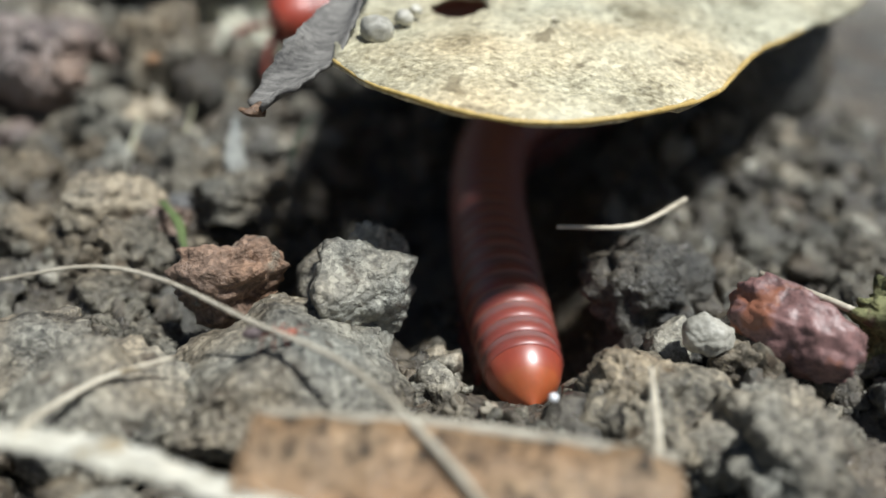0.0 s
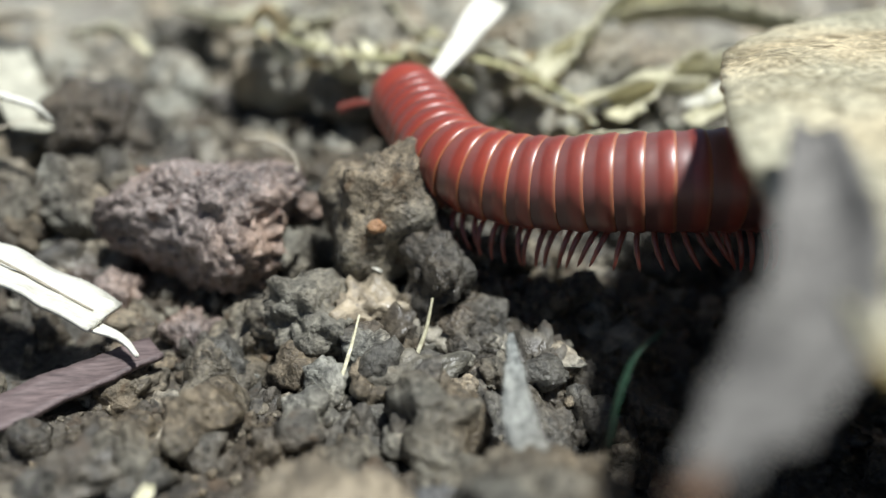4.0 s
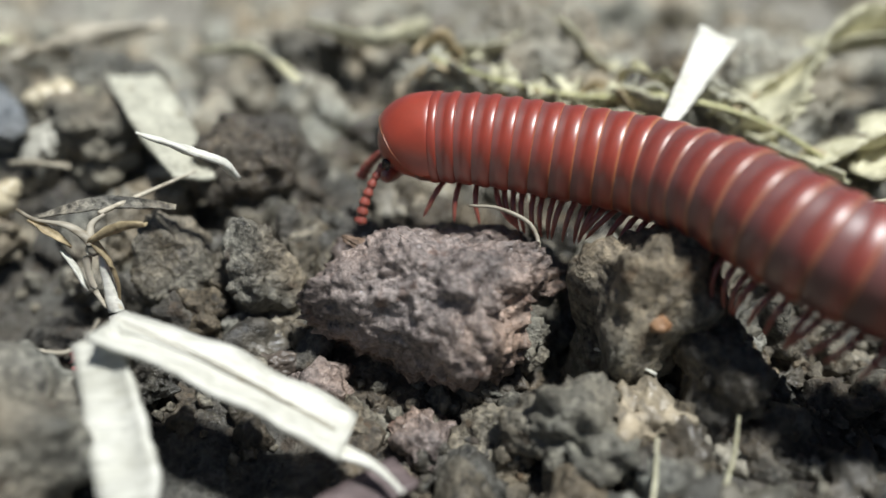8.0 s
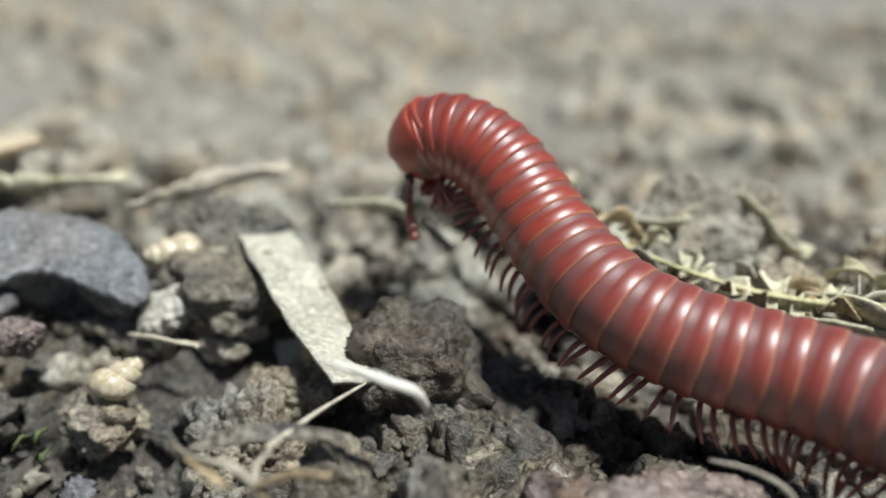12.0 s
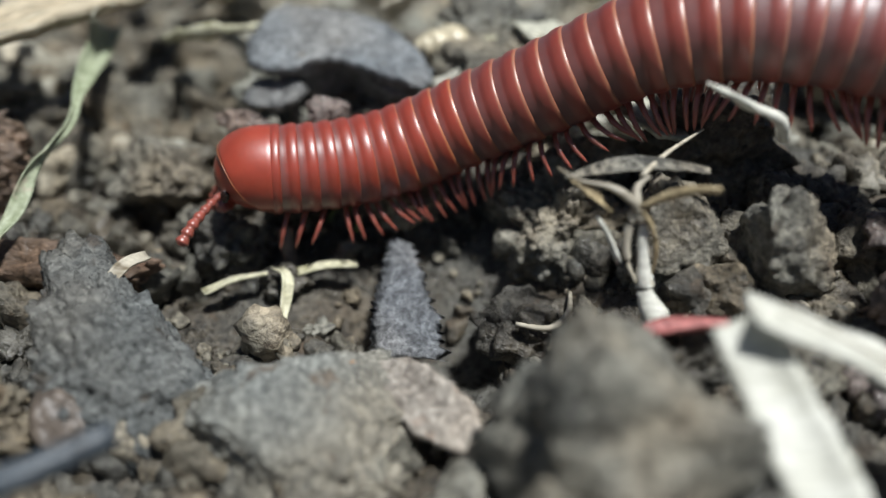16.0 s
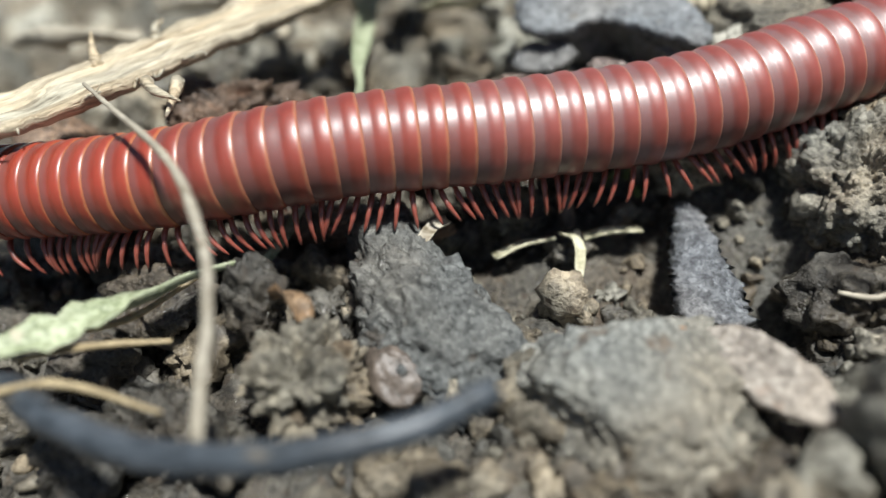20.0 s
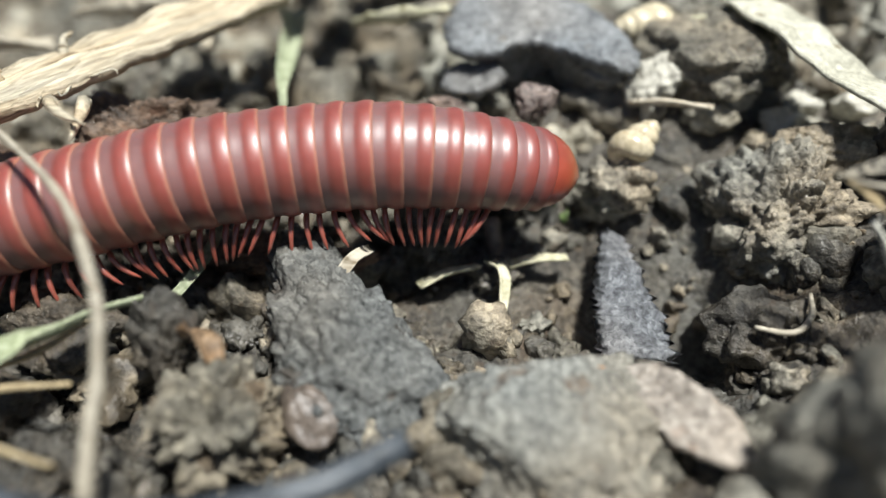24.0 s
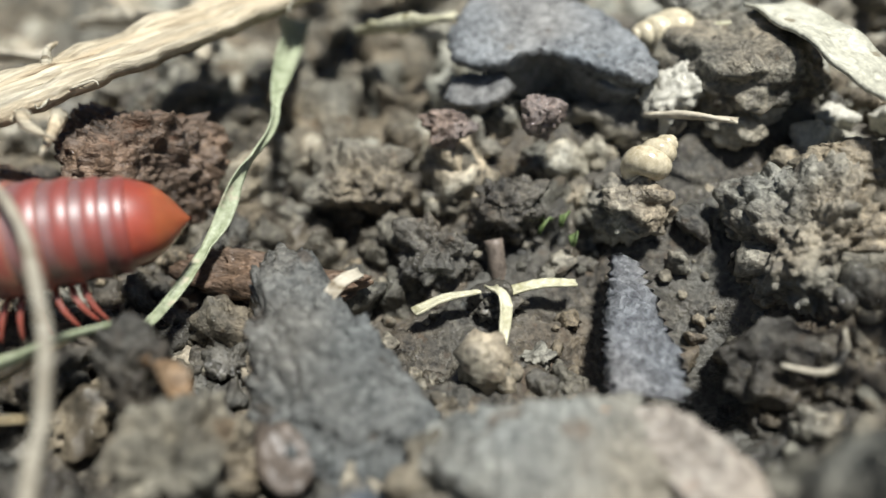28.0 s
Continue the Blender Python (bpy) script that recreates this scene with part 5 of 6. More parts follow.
# the serrated shard
bm = bmesh.new()
rnd = random.Random(5)
left, right = [], []
for k in range(30):
    u = k / 29
    half = 0.7 + 1.05 * min(1, u * 1.5) - 0.4 * max(0, u - 0.75)
    jag = 0.5 * (k % 2) + rnd.uniform(0, 0.45)
    left.append((-half + 0.5 * jag + 0.3 * u, -10 * u, 0.4 * noise.noise(Vector((u * 5, 0, 0)))))
    right.append((half + jag + 1.3 * u, -10 * u, 0.4 * noise.noise(Vector((u * 5, 2, 0)))))
rows = []
for a, b in zip(left, right):
    rows.append([bm.verts.new(Vector(a).lerp(Vector(b), j / 6) + Vector((0, 0, 0.5 * (1 - (j / 3 - 1) ** 2) + 0.55 * noise.noise(Vector((a[1] * 1.7, j * 0.9, 3)))))) for j in range(7)])
for a, b in zip(rows, rows[1:]):
    for j in range(6):
        bm.faces.new((a[j], a[j + 1], b[j + 1], b[j]))
bmesh.ops.solidify(bm, geom=bm.faces[:], thickness=0.7)
tagged(part("serrated_shard", bm, SHARD, None, "", P(-54.6, 91.2, -3.0, 14, 6, 4)), "blue-grey charcoal shard with serrated edges", "charcoal shard")
bm = ribbon([(0, 0, 0), (-0.2, -2.4, -0.8), (-0.3, -5, -1.6), (0, -8, -2.2)], [0.3, 1.1, 1.7, 1.5], 0.5, (10, -10), 0.1, 0.4, 9)
tagged(part("grey_flake", bm, BLUEROCK, None, "", P(-1.1, 63, 1.2)), "pointed grey flake stuck in soil", "charcoal shard")

# chips, curls, blades
strip("straw_chip", "short pale straw chip on the grey stone", "straw chip", DRYSTEM, [(-69.4, 85.8, -0.6), (-70.2, 84.2, -0.3), (-71.2, 82.2, -1.2)], [0.6, 0.8, 0.7], 0.2, (30, 20), 0.2)
strip("straw_chip", "flat dry straw chip in soil", "straw chip", LITTER, [(-66.6, 86.2, -3.8), (-64.8, 87.4, -3.6), (-62.8, 88.2, -3.6)], [0.9, 1.1, 0.7], 0.2, (10, 30), 0.1)
strip("straw_chip", "flat straw chip in soil", "straw chip", LITTER, [(-61.4, 88.6, -4.0), (-59, 89.4, -3.8), (-57, 89.8, -4)], [0.8, 0.9, 0.7], 0.2, (0, 10), 0.1)
strip("straw_curl", "small curled straw on soil", "straw chip", LITTER, [(-62.2, 88.4, -3.4), (-61.2, 86.8, -3.2), (-61.2, 84.2, -4.6)], [0.9, 0.8, 0.5], 0.2, (20, 50), 0.15)
stalk("wavy_fibre", "thin wavy pale fibre on soil", "fibre", DRYSTEM, [(-46.6, 82.8, -3.6), (-44.6, 82.4, -3.6), (-43.4, 83.4, -3.2), (-43.1, 85, -2.8)], [0.14, 0.2, 0.2, 0.12], 6)
stalk("brown_stub", "brown broken stub upright in soil", "stub", PEBBLE, [(-61.9, 91, -5), (-62.1, 91.6, -3.4), (-62.3, 92.2, -2.4)], [0.55, 0.6, 0.62], 9, 0.25)
stalk("thin_twig", "thin upright dry stalk", "stalk", LITTER, [(-6.6, 66.4, -3.2), (-5.6, 67.8, -1.6), (-5, 69.2, 0)], [0.16, 0.14, 0.07], 7)
strip("grass_scrap", "dark green blade standing in soil", "grass blade", TEAL, [(3, 57, -1.6), (3.4, 57.8, 0), (4.6, 59.4, 1.8), (6.4, 60.6, 2.6)], [0.4, 0.5, 0.4, 0.2], 0.14, (60, 40), 0.1)
strip("grass_scrap", "yellow-green grass fragment on soil", "grass blade", GREEN, [(-6.8, 50.2, 0.6), (-5.6, 47.6, 0.2), (-5.2, 45.2, -0.6)], [0.5, 0.8, 0.4], 0.15, (20, 40), 0.1)
strip("white_chip", "thin white sliver in a dark hollow", "sliver", STRAW, [(-11.2, 75, 0.3), (-9.8, 74.2, 0.3), (-8.2, 72.8, 0)], [0.3, 0.7, 0.2], 0.15, (30, 30))
strip("gold_husk", "curled pale golden husk on soil", "husk", DRYSTEM, [(-20.4, 65.8, -4), (-20.5, 62.3, -3.8), (-20.3, 59, -3.8)], [0.3, 0.9, 1.1], 0.2, (30, 10), 0.2)
strip("gold_husk", "ragged pale golden leaf fragment on soil", "husk", LITTER, [(-20.1, 58, -3), (-20.4, 55.4, -2.8), (-21, 53.5, -2.7), (-21.8, 52.1, -2.6), (-23.4, 50.2, -2.6)], [0.5, 1.1, 1.6, 1.3, 1.5], 0.2, (20, 60, 10, 40), 0.2, 0.4)
stone("blue_flake", "dark blue-grey flake between brown clods", "stone chip", SLATE, (-5.3, 54.3, -2.4), (1.9, 1.1, 1.2), 97, 0.2, 8)
stone("soil_clod", "reddish-brown rounded clod of soil", "soil clod", REDROCK, (-7.6, 50.6, -2.4), (2.6, 2.2, 2.4), 98, 0.3, 5)
for k, (x, y, z, r) in enumerate([(-27.6, 76.6, -3.2, 2.2), (-25.2, 74.2, -4.2, 1.9), (-21.6, 73.2, -4.4, 2.1), (-15.2, 77.8, -0.6, 2.0), (-14, 81.4, 1.0, 2.0), (-18, 84.6, 1.6, 2.2), (-24.6, 84.4, 1.4, 2.0), (-11.8, 72.2, -2.6, 1.8)]):
    stone("soil_clod", "crumbly brown clod against the reddish rock", "soil clod", SOIL if k % 2 else REDROCK, (x, y, z), (r, 0.85 * r, 0.8 * r), 200 + k, 0.35, 5, (0, 0, 40 * k), detail=4, fine=0.12)
stalk("thin_twig", "thin bent dry twig under the body", "twig", DRYSTEM, [(-17.8, 82.4, 6.2), (-16, 81.4, 6.4), (-14.2, 80.6, 5.6), (-14, 79.2, 4.4), (-15.6, 77.8, 3.8)], [0.08, 0.13, 0.15, 0.13, 0.1], 7, 0.2)
stalk("thin_twig", "thin dry stalk leaning on a clod", "stalk", LITTER, [(-11.2, 64, -3.4), (-10.2, 66.5, -1.6), (-9.6, 68.4, -0.4)], [0.15, 0.13, 0.06], 7)

strip("curled_leaf", "small curled dull brown leaf on a dark clod", "leaf", PLATE, [(-77.5, 76.4, 0.4), (-76.7, 75.9, 1.0), (-75.9, 75.4, 0.5), (-75.2, 74.9, -0.6)], [0.5, 1.5, 1.5, 0.6], 0.15, (20, 50, 10, 40), 0.35, 0.5, 47)
# around the start
bark = thing("bark_plate", "flat mottled brown bark plate leaning on soil", "bark", P(-2.2, 21, 3.2))
part("plate", ribbon([(0, 0, 0), (8.4, -3.2, 0.1), (17.6, -6.8, 0)], [7.2, 8.2, 8.0], 0.9, (-12, -12), 0.0, 0.05, 8), PLATE, bark)
part("worn_edge", tube([(1.3, 3.3, 1.0), (9.8, 0.45, 1.25), (18.9, -3.2, 1.15)], [0.22, 0.3, 0.26], 7, 0.5, 0.4), DRYSTEM, bark, "pale worn edge of the bark")
stone("soil_clod", "mossy yellow-green clod of soil", "soil clod", MOSS, (37, 24.5, 2.4), (4.0, 3.6, 3.4), 90, 0.45, 3, fine=0.14)
stone("soil_clod", "grey clod with a hollow face", "soil clod", GREYCLOD, (24.5, 20.5, 0.2), (3.6, 3.2, 3.0), 91, 0.45, 4, fine=0.12)
stone("pale_chip", "pale tan stone chip by the bark plate", "stone chip", PALEPEB, (6.6, 13.6, 4.4), (1.8, 1.3, 1.0), 92, 0.2, 6)
peel = thing("white_strip", "torn cream-white bark strip with frayed edges on soil", "dry strip", P(-13, 25.8, 4.0))
part("strip", ribbon([(-3, 1.2, 0.1), (0, 0, 0), (5, -2.1, -0.2), (10, -4.9, -0.6), (15, -7.8, -0.8)], [1.0, 1.0, 1.5, 1.2, 0.9], 0.35, (10, -20, 25, -5), 0.2, 0.7, 5, 0.3, 12, 0.3), PEEL, peel)
rnd = random.Random(12)
for k in range(12):
    u = rnd.uniform(0, 1)
    x, y, z = -2 + 15 * u, 0.9 - 8 * u, 0.2 - 0.8 * u
    side = rnd.choice((-1, 1))
    part("fibre", tube([(x, y + 0.45 * side, z + 0.2), (x + 0.6, y + side * rnd.uniform(0.5, 0.8), z + rnd.uniform(0.1, 0.5)), (x + rnd.uniform(0.8, 1.6), y + side * rnd.uniform(0.3, 1.1), z + rnd.uniform(-0.1, 0.7))], [0.09, 0.07, 0.02], 5, 0.25, 0.4, seed=k), PEEL, peel, "frayed bark fibre")
stalk("long_fibre", "long thin grey root fibre over clods", "fibre", DRYSTEM, [(-14, 37, 4.0), (-9.5, 37.2, 4.2), (-5.5, 35, 4.4), (-1, 30.6, 4.4), (3.5, 26, 4.6), (6.5, 20, 4.6), (8, 16, 4.2)], [0.1, 0.13, 0.13, 0.14, 0.17, 0.2, 0.22], 7)
stalk("long_fibre", "thin grey root fibre on soil", "fibre", DRYSTEM, [(-12, 26.5, 2.6), (-8.6, 29.6, 2.4), (-5, 31, 2.2)], [0.14, 0.16, 0.1], 7)
stalk("dried_twig", "thin dry stem by the bark plate", "dry stem", DRYSTEM, [(14.4, 15.6, 3), (16.5, 19, 3.6), (18.6, 23.8, 3.8)], [0.22, 0.2, 0.12], 7)
stalk("dried_twig", "pale dry stem in the leaf's shade", "dry stem", DRYSTEM, [(19, 37.6, 3.6), (24, 36.6, 3.8), (29, 38.6, 4.2)], [0.16, 0.2, 0.18], 7)
stalk("dried_twig", "pale dry stem beside the pod", "dry stem", DRYSTEM, [(29.6, 30.4, 3.6), (33, 26, 3.6), (35.5, 23, 3)], [0.2, 0.24, 0.2], 7)
stone("dew_drop", "tiny clear dew drop on a soil crumb", "dew drop", DEW, (14.0, 24.8, 1.6), (0.26, 0.26, 0.24), 96, 0.02, 0, fine=0.0, detail=3)
# pale leaf litter behind the track
for k, (pts, w, tw) in enumerate([
    ([(-9, 104, 5.5), (-3, 99.6, 6), (3, 98.2, 6), (6, 91, 5.4), (9, 86, 5)], [1.2, 2.0, 1.8, 1.6, 1.4], (20, 60, 20, 40)),
    ([(8, 99, 7), (16, 104, 8.5), (26, 106, 8.5), (36, 101, 7)], [3.5, 5, 5, 3], (30, 20, 50)),
    ([(7, 88, 5), (13, 90, 6), (20, 90, 6)], [2.4, 3.6, 2.4], (10, 40)),
    ([(17, 84, 5), (24, 90, 6), (33, 97, 7)], [2.4, 3, 2.4], (5, 20)),
    ([(-14, 100, 5), (-10, 96.5, 6.4), (-5, 94.5, 6.8), (0, 91.5, 6.6)], [1.6, 2.4, 2.2, 1.4], (60, 20, 50)),
    ([(-6, 98, 6.2), (-4, 94.6, 8), (-2, 92.6, 8)], [3.4, 3.6, 2.2], (10, 50)),
    ([(2, 80, 3.5), (8, 82, 4.5), (15, 80, 4.5)], [2, 3, 2.2], (20, 50)),
    ([(6, 92, 6), (14, 103, 8.5), (26, 112, 8), (37, 110, 6)], [4, 8, 8, 4], (25, 40, 15)),
    ([(-12, 112, 7), (-7, 108, 9), (-3, 103, 8)], [3, 5, 3], (20, 60, 10)),
    ([(12, 87, 4.6), (18, 93, 6.4), (26, 93, 6)], [3, 6, 4], (15, 40)),
    ([(-20, 112, 8), (-14, 106, 9), (-8, 112, 9)], [3, 4, 2.4], (40, 10, 60)),
    ([(-30, 118, 9), (-24, 112, 8.4), (-18, 116, 9)], [2, 3, 2], (20, 70)),
]):
    strip("leaf_litter", "crumpled pale green-yellow dried leaf shred", "leaf litter", LITTER, pts, w, 0.2, tw, 0.24, 0.75, 20 + k)
rim = spline([(-19, 100.5, 10.5), (-13, 97, 9.2), (-7, 95.2, 8.6), (-3.5, 93.6, 9.2), (1.5, 92.4, 8.6), (5.5, 91, 7.4), (10, 89, 5)], 0.5)
for k, (x, y, z, r) in enumerate([(-18, 104.5, 5.4, 4.2), (-11.5, 101.2, 4.4, 4.0), (-5.4, 99.8, 4.4, 4.2), (1.2, 98.2, 4.0, 4.3), (7.6, 95.6, 2.6, 4.2), (14, 92.6, 1.6, 3.8)]):
    stone("soil_clod", "pale dry clod heaped with leaf litter", "soil clod", (DRYLITSOIL, GREYCLOD)[k % 2], (x, y, z), (r, 0.8 * r, 0.95 * r), 330 + k, 0.4, 4, (0, 0, 50 * k), fine=0.12)
rnd = random.Random(77)
for k in range(44):
    x, y, z = rim[rnd.randrange(len(rim))]
    back = rnd.uniform(-0.3, 4.2)
    x, y, z = x + rnd.uniform(-1, 1), y + back, z - 0.8 + 0.35 * back + rnd.uniform(-1.0, 0.6)
    a, r = rnd.uniform(0, 6.28), rnd.uniform(0.8, 2.6)
    pts = [(x - r * math.cos(a), y - 0.6 * r * math.sin(a), z - 0.9), (x, y, z + rnd.uniform(0, 0.7)), (x + r * math.cos(a + 0.7), y + 0.6 * r * math.sin(a + 0.7), z - rnd.uniform(0.2, 1.2))]
    strip("leaf_litter", "small crumpled straw-yellow leaf shred in a heap of litter", "leaf litter", (LITTER, PALESTRIP, LITTER, GOLD)[k % 4], pts, [0.4, rnd.uniform(0.8, 2.2), 0.3], 0.14, (rnd.uniform(-50, 50), rnd.uniform(-80, 80), rnd.uniform(-50, 50)), 0.35, 0.9, 300 + k)
stalk("dried_twig", "thin yellow-green dried stem lying along leaf litter", "dry stem", STEMGREEN, [tuple(p) for p in rim[::9]], [0.2, 0.26, 0.3, 0.34, 0.28, 0.2], 8, 0.5, 0.6)
rnd = random.Random(91)
for k in range(30):
    x, y = rnd.uniform(-3, 26), rnd.uniform(85, 99)
    z = soil_height(x, y) + rnd.uniform(1.6, 3.6)
    a, r = rnd.uniform(0, 6.28), rnd.uniform(1.6, 3.8)
    pts = [(x - r * math.cos(a), y - r * math.sin(a), z - 1.2), (x, y, z + rnd.uniform(0, 1)), (x + r * math.cos(a + 0.5), y + r * math.sin(a + 0.5), z - rnd.uniform(0.4, 1.6))]
    strip("leaf_litter", "dry pale green-grey leaf scrap in loose litter", "leaf litter", (PALESTRIP, LITTER, SAGE)[k % 3], pts, [0.5, rnd.uniform(1.6, 3.6), 0.5], 0.15, (rnd.uniform(-30, 30), rnd.uniform(-40, 40), rnd.uniform(-30, 30)), 0.25, 0.7, 400 + k)
strip("dried_grass", "bright white dried blade standing behind the track", "grass blade", STRAW, [(-3.4, 88.8, 8.4), (-0.7, 91.9, 10.6), (2.2, 95.4, 13)], [1.0, 2.0, 3.0], 0.25, (-35, -20), 0.08)


strip("broad_straw", "broad pale straw blade across leaf litter", "straw", STRAW, [(18, 87.5, 5.4), (27, 93, 6.6), (40, 101, 7.2)], [3.0, 3.8, 3.6], 0.3, (15, 5), 0.08, 0.2, 40)
for k, (pts, w, material) in enumerate([
    ([(-100, 112, 6), (-92, 108, 7.5), (-86, 110, 7)], [2, 2.6, 1.6], STRAW),
    ([(-96, 120, 8), (-90, 114, 8.5), (-85, 104, 5.5)], [1.4, 1.8, 1.4], STRAW),
    ([(-72, 116, 7.5), (-64, 112, 9), (-58, 116, 8.5)], [1.6, 2.6, 1.4], LITTER),
    ([(-56, 110, 8), (-50, 113, 9), (-44, 118, 9)], [2, 3.2, 2], STRAW),
    ([(-74, 108, 6), (-69, 105, 7.4), (-66, 108, 7)], [1.4, 2, 1], LITTER),
    ([(-50, 105.5, 6), (-47.5, 104.4, 6.8), (-44.5, 105.6, 6.4)], [0.7, 1.0, 0.6], LITTER),
    ([(-110, 104, 6), (-103, 100, 7.5), (-98, 104, 6)], [2, 3, 2], STRAW),
    ([(-84, 124, 8), (-76, 120, 9.5), (-70, 126, 9)], [2, 3, 1.5], GOLD),
    ([(-40, 112, 8), (-34, 108, 9), (-30, 104, 7.6)], [1.2, 1.8, 1], LITTER),
    ([(-52.8, 98.6, 3.2), (-50.2, 97, 3.8), (-47.4, 96.6, 3.6)], [0.5, 0.7, 0.5], STRAW),
]):
    strip("straw_litter", "ragged dull dried straw scrap among soil lumps", "straw litter", DRYSTEM if material is STRAW else material, pts, [0.8 * v for v in w], 0.2, (15, 70, -20), 0.3, 0.9, 60 + k)
rnd = random.Random(58)
for k in range(16):
    x, y, r = rnd.uniform(-52, -34), rnd.uniform(97, 112), rnd.uniform(0.8, 2.0)
    stone("pale_pebble", "small pale tan pebble among soil crumbs", "pebble", (PALEPEB, DRYLITSOIL)[k % 2], (x, y, soil_height(x, y) + 0.6 * r), (r, 0.85 * r, 0.8 * r), 350 + k, 0.25, 5, detail=4, fine=0.06)
stone("green_pebble", "pale olive pebble beside the slate", "pebble", PALEPEB, (-50.8, 101, 3.4), (2.2, 1.8, 2.2), 93, 0.15, 5)
stone("soil_clod", "grey clod with a pit in its top", "soil clod", GREYCLOD, (-47.5, 109, 6), (4, 3.4, 3.6), 94, 0.4, 4)
stone("soil_clod", "flat pale clod of dry soil", "soil clod", DRYLITSOIL, (-40.5, 95, 1.5), (3.4, 2.4, 1.8), 95, 0.3, 5)
for k, (x, y, z, a) in enumerate([(-58, 93.5, -2.2, 20), (-59.4, 93.2, -2.6, 70), (-57.2, 92.4, -3, -30), (-60.4, 93.8, -2.4, 110)]):
    strip("green_sprout", "tiny green leaf scrap in dark soil", "leaf scrap", GREEN, [(x, y, z), (x + 0.8 * math.cos(a), y + 0.5, z + 0.7), (x + 1.3 * math.cos(a), y + 0.9, z + 0.5)], [0.3, 0.8, 0.3], 0.12, (20, 60), 0.2, 0.3, 80 + k)


def snail_shell(at, turn, size, group="snail shells on the soil"):
    """A small spired shell: a tube coiled in rounded whorls that shrink towards the tip, along +x, and a flared lip."""
    shell = thing("snail_shell", "tiny glossy cream snail shell with rounded whorls on soil", "snail shell", P(*at, *turn), group)
    bm = bmesh.new()
    rows, turns, n, seg = [], 4.4, 150, 16
    for k in range(n + 1):
        u = k / n
        q = (1 - u) ** 1.1
        a = 2 * math.pi * turns * u
        out = Vector((0, math.cos(a), math.sin(a)))
        c = Vector((1.75 * size * (1 - (1 - u) ** 2.1), 0, 0)) + out * 0.4 * size * q
        r = 0.58 * size * q + 0.05
        rows.append([bm.verts.new(c + r * (math.cos(b) * out + 1.12 * math.sin(b) * Vector((1, 0, 0)))) for b in (2 * math.pi * j / seg for j in range(seg))])
    for a, b in zip(rows, rows[1:]):
        for j in range(seg):
            bm.faces.new((a[j], a[(j + 1) % seg], b[(j + 1) % seg], b[j]))
    bm.faces.new(rows[0][::-1])
    bm.faces.new(rows[-1])
    part("spire", bm, SHELL, shell)
    lip = [(-0.05 * size + 0.58 * size * math.sin(b), 0.4 * size + 0.52 * size * math.cos(b), 0) for b in np.linspace(0, 2 * math.pi, 15)]
    part("lip", tube(lip, [0.1, 0.12, 0.1], 7, 0.25), SHELL, shell, "pale thickened shell lip")
    return shell


snail_shell((-53.1, 94.4, 1.4), (-30, -32, 38), 1.6)
snail_shell((-45.6, 101.4, 2.6), (40, -22, 142), 2.1)
snail_shell((-50.2, 106, 6.0), (0, -8, 200), 1.9)

# ---- the ant ----
ant = thing("ant", "tiny reddish ant crossing the grey mud", "ant", P(0, 31, 3.2))
part("abdomen", lump((0.55, 0.34, 0.32), 5, 0.04, 0, 0), PURPLE, ant, "dark shiny abdomen", P(-0.95, 0, 0.1))
part("thorax", tube([(-0.5, 0, 0), (-0.2, 0, 0.08), (0.3, 0, 0.1), (0.75, 0, 0.02)], [0.08, 0.16, 0.2, 0.12], 8, 0.12), ANT, ant)
part("head", lump((0.32, 0.26, 0.22), 6, 0.04, 0, 0), ANT, ant, "", P(0.98, 0, 0))
for sign in (1, -1):
    for k, x in enumerate((0.35, 0.1, -0.15)):
        part("leg", tube([(x, 0, -0.05), (x + 0.25 - 0.25 * k, sign * 0.45, 0.2), (x + 0.5 - 0.5 * k, sign * 0.9, -0.35)], [0.05, 0.045, 0.025], 6, 0.12), ANT, ant)
    part("feeler", tube([(1.2, sign * 0.08, 0.05), (1.5, sign * 0.28, 0.2), (1.85, sign * 0.36, 0.02)], [0.035, 0.03, 0.03], 6, 0.12), ANT, ant)

# ---- loose clods and crumbs ----
rnd = random.Random(21)
kinds = [lump((2, 1.7, 1.5), 500 + k, 0.38, 6, 0.14, 4) for k in range(9)]
shapes = []
for k, bm in enumerate(kinds):
    bmesh.ops.scale(bm, vec=(0.5 * MM, 0.5 * MM, 0.5 * MM), verts=bm.verts)
    for material in (SOIL, GREYCLOD, DARKCLOD):
        me = bpy.data.meshes.new("clod_shape")
        bm.to_mesh(me)
        for p in me.polygons:
            p.use_smooth = True
        me.materials.append(material)
        shapes.append(me)
    bm.free()


def free_of_path(x, y, z, r):
    d2 = (TRODDEN[:, 0] - x) ** 2 + (TRODDEN[:, 1] - y) ** 2
    near = d2 < (r + 3.4) ** 2
    return not near.any() or z + r * 0.75 < TRODDEN[near, 2].min() - 3.6


